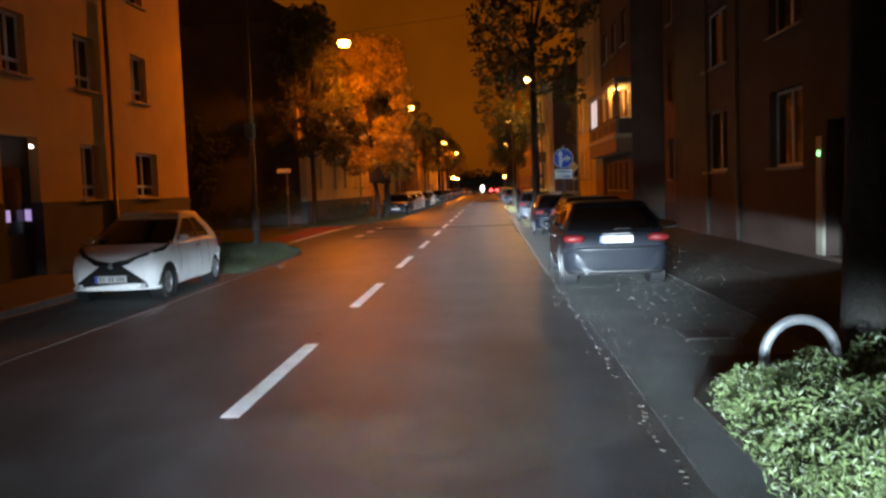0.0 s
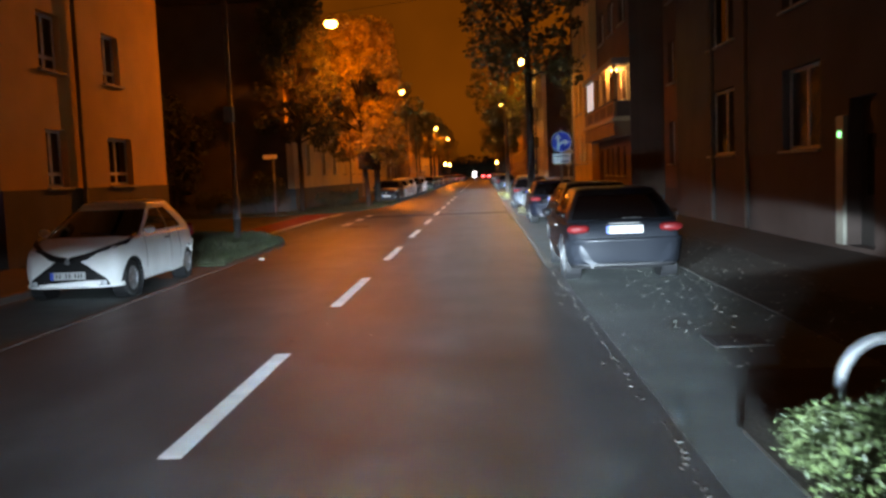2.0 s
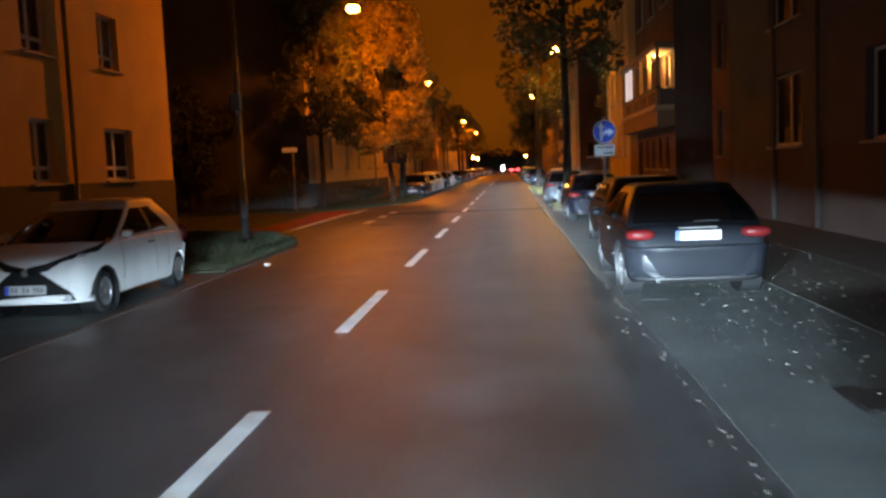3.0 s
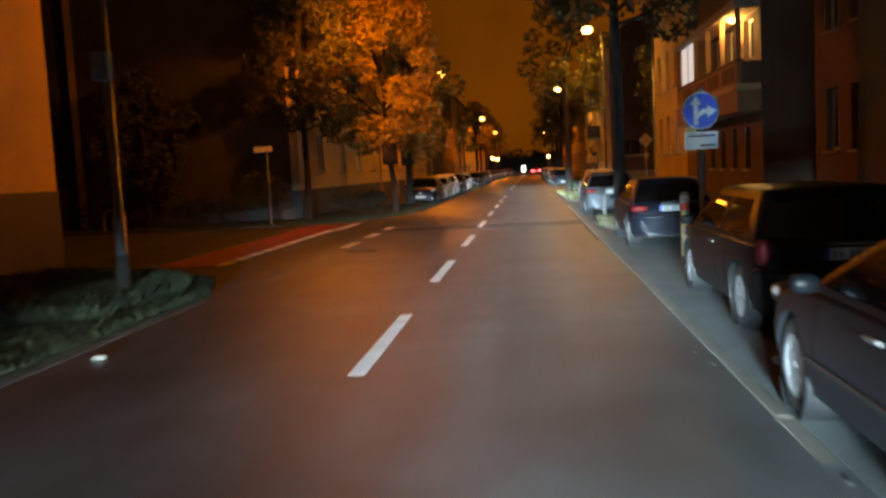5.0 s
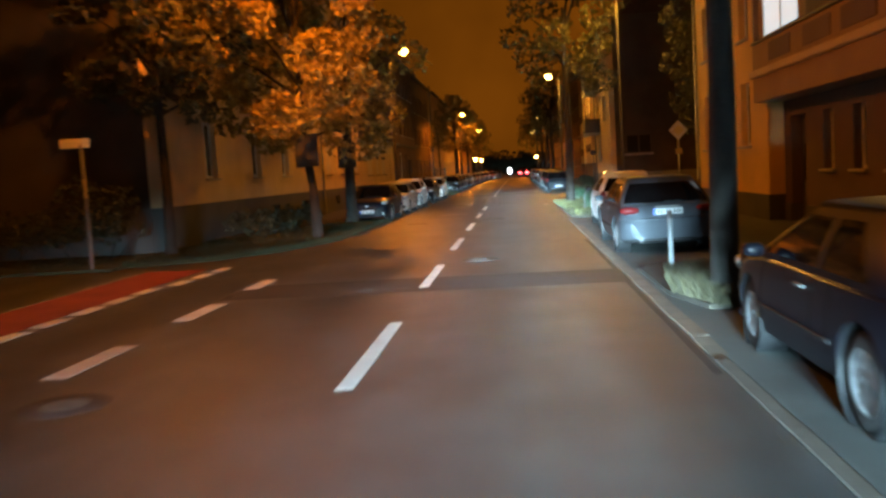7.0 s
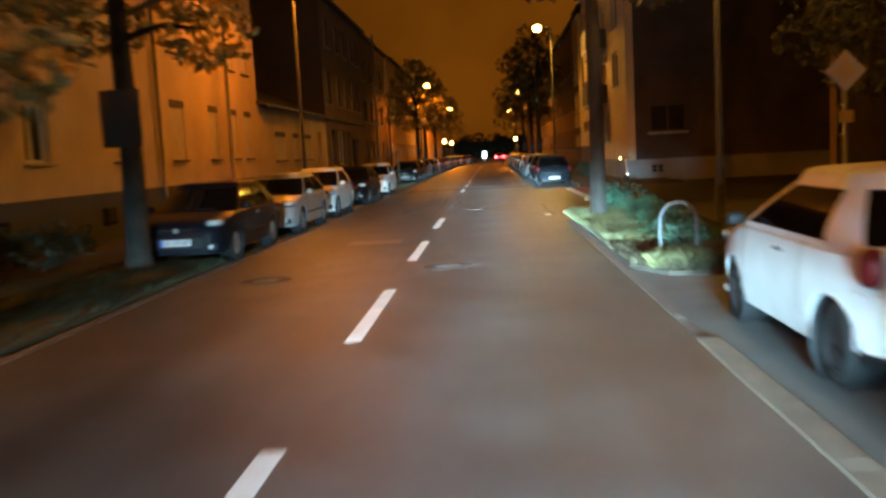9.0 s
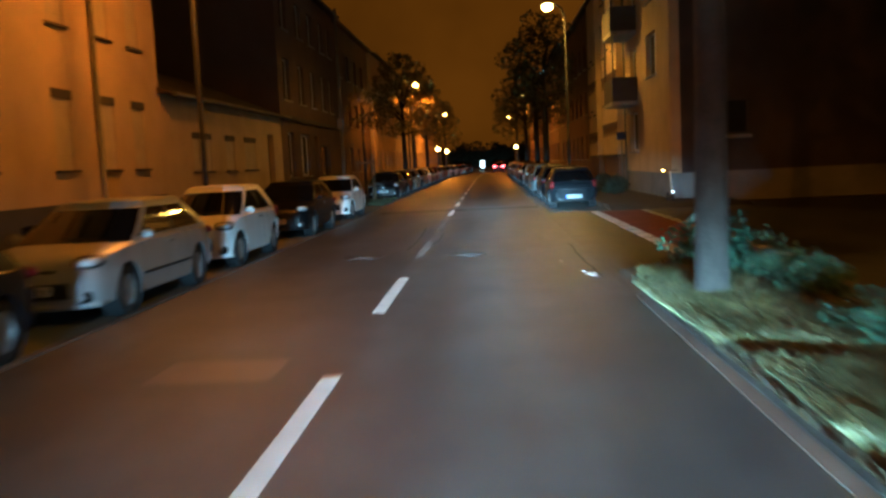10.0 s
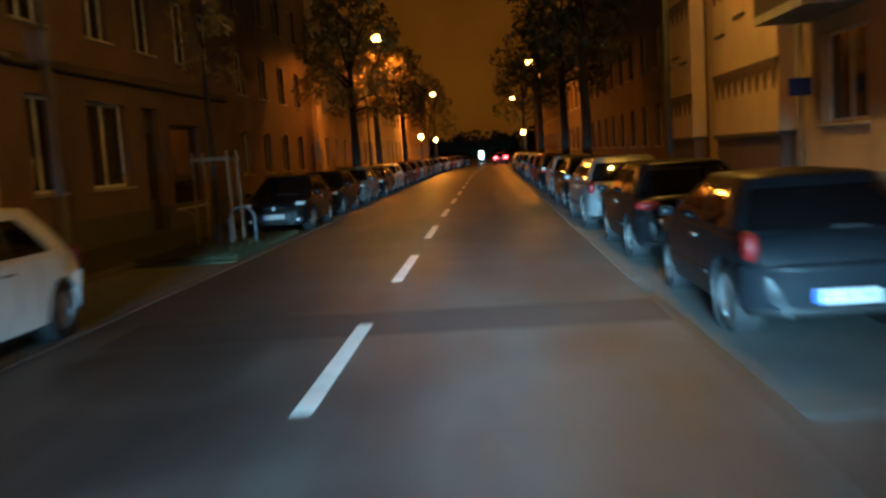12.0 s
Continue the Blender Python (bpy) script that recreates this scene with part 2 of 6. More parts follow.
SEAM = mat("door_seam", (0.002, 0.002, 0.002), 1.0, vary=0.05, scale=5, fine=20, bump=0.0, spec=0.0)
# opaque and near black: the unlit cabin's darkness is put into the glass
CAR_GLASS = mat("car_glass", (0.004, 0.004, 0.0045), 0.05, vary=0.1, scale=2, fine=10, bump=0.0, spec=0.7)
LENS = mat("headlamp_lens", (0.50, 0.52, 0.54), 0.22, 0.15, vary=0.1, scale=10, fine=40, bump=0.0, coat=0.6)
TAIL_RED = mat("tail_lens", (0.13, 0.007, 0.008), 0.45, vary=0.15, scale=10, fine=40, bump=0.0, coat=0.04, spec=0.25)
PLATE_WHITE = mat("plate_white", (0.44, 0.44, 0.44), 0.6, vary=0.05, scale=10, fine=40, bump=0.0)
PLATE_BLUE = mat("plate_blue", (0.02, 0.08, 0.45), 0.5, vary=0.05, scale=10, fine=40, bump=0.0)
PLATE_INK = mat("plate_ink", (0.04, 0.04, 0.04), 0.6, vary=0.05, scale=10, fine=40, bump=0.0)
# darker copies of white and sign blue: weak lighting put into the colour
DIM_WHITE = mat("dim_lit_white", (0.36, 0.34, 0.28), 0.5, vary=0.2, scale=4, fine=40, bump=0.0)
DIM_BLUE = mat("dim_lit_blue", (0.012, 0.035, 0.20), 0.45, vary=0.1, scale=4, fine=40, bump=0.0)
SIGN_BLUE = mat("sign_blue", (0.02, 0.075, 0.55), 0.45, vary=0.08, scale=4, fine=40, bump=0.0)
SIGN_WHITE = mat("sign_white", (0.80, 0.80, 0.78), 0.5, vary=0.08, scale=4, fine=40, bump=0.0)
SIGN_YELLOW = mat("sign_yellow", (0.42, 0.33, 0.12), 0.5, vary=0.08, scale=4, fine=40, bump=0.0)
BOLLARD_CREAM = mat("bollard_cream", (0.27, 0.24, 0.13), 0.6, vary=0.15, scale=5, fine=40, bump=0.05)
RED_BAND = mat("red_band", (0.55, 0.03, 0.02), 0.5, vary=0.1, scale=5, fine=40, bump=0.0)
IRON = mat("cast_iron", (0.05, 0.047, 0.044), 0.7, 0.2, vary=0.3, scale=8, fine=60, bump=0.3)
WORN_CONCRETE = mat("worn_concrete", (0.17, 0.165, 0.15), 0.85, vary=0.4, scale=6, fine=50, bump=0.3)
CONCRETE = mat("concrete", (0.30, 0.29, 0.27), 0.85, vary=0.3, scale=4, fine=50, bump=0.3)
BOARD = mat("poster_back", (0.035, 0.03, 0.026), 0.8, vary=0.2, scale=4, fine=40, bump=0.1)
GLOW_SODIUM = mat("sodium_glass", (1, 0.7, 0.3), emit=(1.0, 0.47, 0.07), power=45)
GLOW_YELLOW = mat("warm_glass", (1, 0.8, 0.4), emit=(1.0, 0.56, 0.11), power=45)
GLOW_WARM = mat("warm_bulb", (1, 0.8, 0.5), emit=(1.0, 0.66, 0.24), power=12)
GLOW_WINDOW = mat("lit_room", (0.8, 0.9, 1.0), emit=(0.66, 0.86, 1.0), power=0.5)
GLOW_COOL = mat("cool_lamp", (0.9, 0.95, 1), emit=(0.85, 0.95, 1.0), power=6)
GLOW_TAIL = mat("lit_tail", (0.9, 0.02, 0.02), emit=(1.0, 0.05, 0.06), power=20)
GLOW_BELL = mat("bell_panel", (0.6, 0.6, 0.9), emit=(0.45, 0.42, 1.0), power=0.5)
GLOW_GREEN = mat("green_led", (0.1, 0.9, 0.3), emit=(0.1, 1.0, 0.35), power=3)


def car_paint(name, colour, flake=0.0):
    return mat(name, colour, 0.36, flake, vary=0.14, scale=2, fine=80, bump=0.0, coat=0.03, spec=0.15)


# ---------------------------------------------------------------- mesh helpers
def obj(name, bm, material, smooth=False):
    me = bpy.data.meshes.new(name)
    bm.normal_update()
    bm.to_mesh(me)
    bm.free()
    me.materials.append(material)
    if smooth:
        me.polygons.foreach_set("use_smooth", [True] * len(me.polygons))
    return new(name, me)


def part(name, bm, material, parent, label="", smooth=False):
    o = obj(name, bm, material, smooth)
    o.parent = parent
    if label:
        o["label"] = label
    return o


def raw(name, verts, faces, material, parent=None, smooth=False):
    me = bpy.data.meshes.new(name)
    me.from_pydata(verts, [], faces)
    me.materials.append(material)
    if smooth:
        me.polygons.foreach_set("use_smooth", [True] * len(me.polygons))
    o = new(name, me)
    if parent:
        o.parent = parent
    return o


def empty(name, at=(0, 0, 0)):
    o = new(name)
    o.location = at
    return o


def add_box(bm, x0, x1, y0, y1, z0, z1, bevel=0.0):
    r = bmesh.ops.create_cube(bm, size=1.0)
    vs = r["verts"]
    for v in vs:
        v.co = Vector((x0 + (v.co.x + 0.5) * (x1 - x0), y0 + (v.co.y + 0.5) * (y1 - y0), z0 + (v.co.z + 0.5) * (z1 - z0)))
    if bevel:
        es = list({e for v in vs for e in v.link_edges})
        bmesh.ops.bevel(bm, geom=es, offset=bevel, segments=1, affect="EDGES")
    return vs


def box(x0, x1, y0, y1, z0, z1, bevel=0.0):
    bm = bmesh.new()
    add_box(bm, x0, x1, y0, y1, z0, z1, bevel)
    return bm


def add_tube(bm, points, radii, n=10):
    rings = []
    for i, p in enumerate(points):
        p = Vector(p)
        a = Vector(points[max(i - 1, 0)])
        b = Vector(points[min(i + 1, len(points) - 1)])
        d = (b - a).normalized()
        u = d.orthogonal().normalized() if abs(d.z) > 0.9 else d.cross(Vector((0, 0, 1))).normalized()
        w = d.cross(u)
        r = radii[i] if isinstance(radii, (list, tuple)) else radii
        rings.append([bm.verts.new(p + r * (math.cos(2 * math.pi * k / n) * u + math.sin(2 * math.pi * k / n) * w)) for k in range(n)])
    for a, b in zip(rings, rings[1:]):
        best = min(range(n), key=lambda s: sum((a[k].co - b[(k + s) % n].co).length for k in range(n)))
        for k in range(n):
            bm.faces.new((a[k], a[(k + 1) % n], b[(k + 1 + best) % n], b[(k + best) % n]))
    bm.faces.new(rings[0])
    bm.faces.new(rings[-1])


def tube(points, radii, n=10):
    bm = bmesh.new()
    add_tube(bm, points, radii, n)
    return bm


def disc(radius, depth, n=24, axis="y"):
    bm = bmesh.new()
    bmesh.ops.create_cone(bm, cap_ends=True, segments=n, radius1=radius, radius2=radius, depth=depth)
    if axis == "y":
        bmesh.ops.rotate(bm, verts=bm.verts, matrix=Matrix.Rotation(radians(90), 3, "X"))
    if axis == "x":
        bmesh.ops.rotate(bm, verts=bm.verts, matrix=Matrix.Rotation(radians(90), 3, "Y"))
    return bm


def moved(bm, x=0, y=0, z=0, turn=None):
    if turn is not None:
        bmesh.ops.transform(bm, matrix=turn, verts=bm.verts)
    bmesh.ops.translate(bm, vec=(x, y, z), verts=bm.verts)
    return bm


def poly(points, z0, z1):
    """A flat slab with the outline given in plan."""
    bm = bmesh.new()
    lo = [bm.verts.new((x, y, z0)) for x, y in points]
    hi = [bm.verts.new((x, y, z1)) for x, y in points]
    n = len(points)
    bm.faces.new(hi)
    bm.faces.new(lo[::-1])
    for i in range(n):
        bm.faces.new((lo[i], lo[(i + 1) % n], hi[(i + 1) % n], hi[i]))
    bmesh.ops.recalc_face_normals(bm, faces=bm.faces)
    return bm


# ---------------------------------------------------------------- ground, road, pavements
tagged(obj("ground", box(-400, 400, -150, 600, -0.5, -0.06), SOIL), kind="structure", label="dark bare earth under the street and gardens", category="ground")
tagged(obj("road", box(-3.1, 3.0, -60, 330, -0.3, 0.0), ASPHALT), kind="structure", label="worn grey asphalt carriageway with patched seams", category="road")
tagged(obj("side_road_west", box(-60, -3.1, 14.0, 42.0, -0.3, -0.003), ASPHALT), kind="structure", label="dark asphalt side road mouth", category="road")
tagged(obj("side_road_east", box(3.14, 60, 53.0, 72.5, -0.3, -0.003), DARK_ASPHALT), kind="structure", label="dark asphalt side road mouth", category="road")
for nm, y0, y1, x0, x1, z, m, lab in (
        ("parking_bay_east", -60, 57.0, 3.14, 5.1, 0.0, BAY, "grey asphalt parking bay strewn with leaves"),
        ("parking_bay_east", 71.4, 330, 3.14, 5.1, 0.0, BAY, "grey asphalt parking bay along the kerb"),
        ("parking_bay_west", -60, 12.0, -5.2, -3.24, 0.0, BAY, "grey asphalt parking bay"),
        ("parking_bay_west", 48.9, 81.5, -5.2, -3.24, 0.0, BAY, "grey asphalt parking bay along the kerb"),
        ("parking_bay_west", 86.5, 330, -5.2, -3.24, 0.0, BAY, "grey asphalt parking bay along the kerb"),
        ("footway_verge_east", -60, 24.0, 5.1, 6.7, 0.012, SOIL, "dark trodden earth strip strewn with leaves"),
        ("pavement_east", -60, 24.0, 6.7, 8.9, 0.014, PAVING, "dim grey paved footway before the houses"),
        ("pavement_east", 24.0, 57.0, 5.1, 8.9, 0.09, PAVING, "dim grey paved footway before the houses"),
        ("pavement_east", 72.0, 330, 5.1, 9.2, 0.09, PAVING, "dim grey paved footway before the houses"),
        ("pavement_west", -60, 19.0, -8.0, -5.2, 0.09, PAVING, "dim grey paved footway before the houses"),
        ("pavement_west", 40.0, 330, -8.0, -5.2, 0.09, PAVING, "dim grey paved footway before the houses")):
    tagged(obj(nm, box(x0, x1, y0, y1, -0.25, z), m), kind="structure", label=lab, category="pavement" if "pave" in nm else "parking bay")
# added ramp: covers the footway's end face, which would catch the beams
bm = bmesh.new()
lower = [bm.verts.new(p) for p in ((5.0, 70.8, -0.2), (9.3, 70.8, -0.2), (9.3, 71.997, -0.2), (5.0, 71.997, -0.2))]
upper = [bm.verts.new(p) for p in ((5.0, 70.8, -0.001), (9.3, 70.8, -0.001), (9.3, 71.997, 0.091), (5.0, 71.997, 0.091))]
bm.faces.new(lower[::-1])
bm.faces.new(upper)
for k in range(4):
    bm.faces.new((lower[k], lower[(k + 1) % 4], upper[(k + 1) % 4], upper[k]))
tagged(obj("dropped_kerb", bm, PAVING), kind="structure", label="paved ramp added over the footway's end face", category="pavement")
# planted verges: raised soil beds
VERGE = {
    "verge_east": [[(3.5, -12), (5.1, -12), (5.1, 1.75), (4.0, 1.75), (3.5, 0.2)],
                   [(3.25, 28.2), (3.5, 27.0), (5.1, 26.6), (5.1, 31.2), (3.6, 31.3), (3.25, 30.8)],
                   [(3.15, 46.0), (3.5, 45.2), (5.1, 44.9), (5.3, 58.9), (4.75, 58.6), (4.3, 58.0), (3.85, 57.0), (3.45, 55.7), (3.15, 54.3)]],
    "verge_west": [[(-3.25, 12.0), (-3.25, 17.3), (-3.75, 18.8), (-5.2, 20.2), (-7.5, 21.2), (-7.5, 12.0)],
                   [(-7.4, 35.6), (-5.6, 36.2), (-4.3, 37.8), (-3.4, 40.6), (-3.25, 48.8), (-5.2, 48.8), (-7.5, 42)],
                   [(-3.25, 81.5), (-3.25, 86.5), (-5.2, 86.5), (-5.2, 81.5)]]}
for nm, outs in VERGE.items():
    for o in outs:
        tagged(obj(nm, poly(o, -0.2, 0.03 if "west" in nm else 0.022 if o[0][1] < 0 else 0.055), SOIL if "east" in nm else LAWN), kind="structure", label="raised planting bed with dark soil and low growth", category="verge")


def ribbon(name, x0, x1, y0, y1, material, z=0.004, label="white painted road marking", category="road marking"):
    bm = box(x0, x1, y0, y1, -0.02, z)
    for v in bm.verts:
        if v.co.z > 0:  # the layer thins out at its ends
            v.co.y += 0.05 if v.co.y < (y0 + y1) / 2 else -0.05
        else:
            v.co.z = -0.0015
    return tagged(obj(name, bm, material), kind="structure", label=label, category=category)


for k in range(-3, 34):
    off = 4.2 * ((6 * k - 130) / 75) ** 2 if 130 < 6 * k else 0.0  # the far end swings towards +x
    ribbon("centre_dash", off - 0.075, off + 0.075, 6 * k - 0.05, 6 * k + 3.05, FADED if k == 11 else WORN if k == 10 else PAINT)
for y0, y1 in ((24.75, 26.3), (27.8, 29.25), (30.7, 31.95)):
    ribbon("block_marking", -2.99, -2.74, y0, y1, PAINT)
for y0, y1 in ((18.6, 19.9), (21.9, 23.1)):
    ribbon("worn_dash", -2.92, -2.80, y0, y1, WORN)
for k in range(13):
    y0 = 21.8 + k * 1.0
    ribbon("cycle_marking", -4.88 + (0.02 * k if k > 9 else 0), -4.65 + (0.02 * k if k > 9 else 0), y0, y0 + 0.72, PAINT, 0.006)
ribbon("cycle_edge", -6.28, -6.14, 22.8, 34.6, WORN, 0.006)
ribbon("cycle_crossing_west", -6.14, -4.9, 21.8, 34.4, RED_LANE, 0.003, "red surfaced cycle crossing", "cycle lane")
ribbon("cycle_crossing_east", 4.62, 5.82, 57.8, 70.7, RED_LANE, 0.003, "red surfaced cycle crossing", "cycle lane")
for k in range(13):
    y0 = 57.9 + k * 1.0
    ribbon("cycle_marking", 4.36, 4.62, y0, y0 + (0.8 if k < 8 else 0.97), PAINT, 0.006)
    ribbon("cycle_marking", 5.82, 6.02, y0, y0 + 0.6, PAINT, 0.006)
ribbon("road_patch", -2.6, 3.0, 74.4, 75.7, PATCH, 0.0008, "dark tar strip across the asphalt", "road patch")
# next strip paints a sodium lamp's shadow in darker asphalt
ribbon("road_patch", -3.0, 3.0, 29.5, 31.2, PATCH, 0.0008, "dark strip across the road, sodium shadow put into its colour", "road patch")
ribbon("stop_line", 1.65, 2.55, 29.45, 29.55, FADED, 0.005)
ribbon("road_patch", -1.55, -0.5, 50.9, 51.75, TINTED_PATCH, 0.001, "smooth brownish asphalt patch, reflected sodium light put into its colour", "road patch")
ribbon("gutter_strip", 2.90, 2.97, 24.0, 37.0, PATCH, 0.0012, "dark strip beside the kerb", "gutter")
ribbon("stop_line", -1.0, -0.2, 29.9, 30.0, FADED, 0.005)
ribbon("bay_line", 3.3, 4.8, 7.52, 7.60, FADED, 0.006)
ribbon("worn_dash", 2.30, 2.38, 62.0, 62.9, FADED)


def tar_seam(points, width):
    """A thin crooked line of tar over a crack in the asphalt."""
    r = random.Random(len(points) * 7 + int(points[0][1]))
    fine = []
    for (xa, ya), (xb, yb) in zip(points, points[1:]):
        fine += [(xa + (xb - xa) * k / 8 + r.uniform(-0.02, 0.02), ya + (yb - ya) * k / 8) for k in range(8)]
    fine.append(points[-1])
    side = [width * r.uniform(0.3, 0.7) for _ in fine]
    outline = [(x - w, y) for (x, y), w in zip(fine, side)] + [(x + w, y) for (x, y), w in zip(fine[::-1], side[::-1])]
    tagged(obj("tar_seam", poly(outline, -0.02, 0.0014), PATCH), kind="structure", label="thin dark tar line over a crack in the road", category="road crack")


for points, width in (([(2.84, 61.2), (2.80, 59.3), (2.86, 56.2)], 0.04), ([(0.10, 62.1), (0.19, 63.5), (0.16, 65.0)], 0.05), ([(-0.34, 61.2), (-0.31, 64.3), (-0.38, 67.0)], 0.05)):
    tar_seam(points, width)


def manhole(x, y, r=0.31):
    t = empty("manhole_cover", (x, y, 0))
    part("frame", moved(disc(r + 0.06, 0.03, 28, "z"), 0, 0, -0.0135), PATCH, t)
    part("lid", moved(disc(r, 0.03, 28, "z"), 0, 0, -0.0125), IRON, t)
    part("concrete_infill", moved(disc(r * 0.62, 0.03, 24, "z"), 0, 0, -0.0115), WORN_CONCRETE, t, "pale concrete infill")
    return tagged(t, "round cast iron manhole cover with concrete infill", "manhole")


for x, y in ((-2.24, 23.8), (0.70, 33.55), (0.62, 47.1), (-1.95, 46.4), (0.87, 60.0), (-1.06, 60.15)):
    manhole(x, y)
t = empty("drain_cover", (4.26, 3.0, 0))
part("frame", box(-0.26, 0.26, -0.28, 0.28, -0.02, 0.007), PATCH, t)
part("lid", box(-0.22, 0.22, -0.24, 0.24, -0.02, 0.010, 0.002), IRON, t)
tagged(t, "rectangular tarred and iron inspection cover in the bay", "drain cover")


# ---------------------------------------------------------------- parked cars
def loft(bm, rings, cap0=True, cap1=True):
    vs = [[bm.verts.new(p) for p in r] for r in rings]
    n = len(rings[0])
    for a, b in zip(vs, vs[1:]):
        for k in range(n):
            bm.faces.new((a[k], a[(k + 1) % n], b[(k + 1) % n], b[k]))
    if cap0:
        bm.faces.new(vs[0][::-1])
    if cap1:
        bm.faces.new(vs[-1])
    return vs


def blob(sx, sy, sz, x, y, z, seg=14, power=0.75):
    bm = bmesh.new()
    bmesh.ops.create_uvsphere(bm, u_segments=seg, v_segments=8, radius=1.0)
    for v in bm.verts:
        c = v.co
        v.co = Vector((math.copysign(abs(c.x) ** power, c.x) * sx + x, math.copysign(abs(c.y) ** power, c.y) * sy + y, math.copysign(abs(c.z) ** power, c.z) * sz + z))
    return bm


def number_plate(parent, x, y, z, facing):
    """facing: -1 to the rear of the car, +1 to its front."""
    p = part("number_plate", box(x - 0.26, x + 0.26, y - 0.008, y + 0.008, z - 0.056, z + 0.056, 0.004), PLATE_WHITE, parent, "white number plate with a blue end band")
    ya, yb = (y + 0.006, y + 0.011) if facing > 0 else (y - 0.011, y - 0.006)
    bx = x + 0.26 - 0.05 if facing > 0 else x - 0.26
    part("blue_band", box(bx, bx + 0.05, ya, yb, z - 0.054, z + 0.054), PLATE_BLUE, p)
    for u, w in ((-0.165, 0.020), (-0.115, 0.020), (-0.02, 0.020), (0.03, 0.020), (0.115, 0.020), (0.16, 0.020), (0.205, 0.020)):
        u = -u if facing > 0 else u
        part("ink_bar", box(x + u - w / 2, x + u + w / 2, ya, yb, z - 0.032, z + 0.032), PLATE_INK, p)


def carve(ob, cutter_bm):
    """Cut a solid out of a mesh object, once and for all."""
    me = bpy.data.meshes.new("cut")
    cutter_bm.to_mesh(me)
    cutter_bm.free()
    tool = bpy.data.objects.new("cut", me)
    scene.collection.objects.link(tool)
    md = ob.modifiers.new("cut", "BOOLEAN")
    md.object, md.operation, md.solver = tool, "DIFFERENCE", "EXACT"
    dg = bpy.context.evaluated_depsgraph_get()
    dg.update()
    done = bpy.data.meshes.new_from_object(ob.evaluated_get(dg))
    ob.modifiers.remove(md)
    old = ob.data
    ob.data = done
    bpy.data.meshes.remove(old)
    bpy.data.objects.remove(tool)
    bpy.data.meshes.remove(me)
    done.set_sharp_from_angle(angle=radians(38))


def bumper_shape(end, sgn, z0, z1, half, sweep=0.22):
    """A curved bumper skin across the end of a car; sgn: +1 at its front."""
    bm = bmesh.new()
    rings = []
    for z, b in ((z0, -0.056), (z0 + 0.03, -0.044), ((z0 + z1) / 2, -0.020), (z1 - 0.06, 0.008), (z1 - 0.035, 0.014), (z1 - 0.018, 0.011), (z1 - 0.007, -0.004), (z1, -0.040)):
        ring = []
        for i in range(15):
            q = -1 + 2 * i / 14
            ring.append((q * (half + b * 0.4), end + sgn * (b - sweep * abs(q) ** 4.5), z))
        ring += [(half - 0.03, end - sgn * (sweep + 0.10), z), (-half + 0.03, end - sgn * (sweep + 0.10), z)]
        rings.append(ring)
    loft(bm, rings)
    bmesh.ops.recalc_face_normals(bm, faces=bm.faces)
    return bm


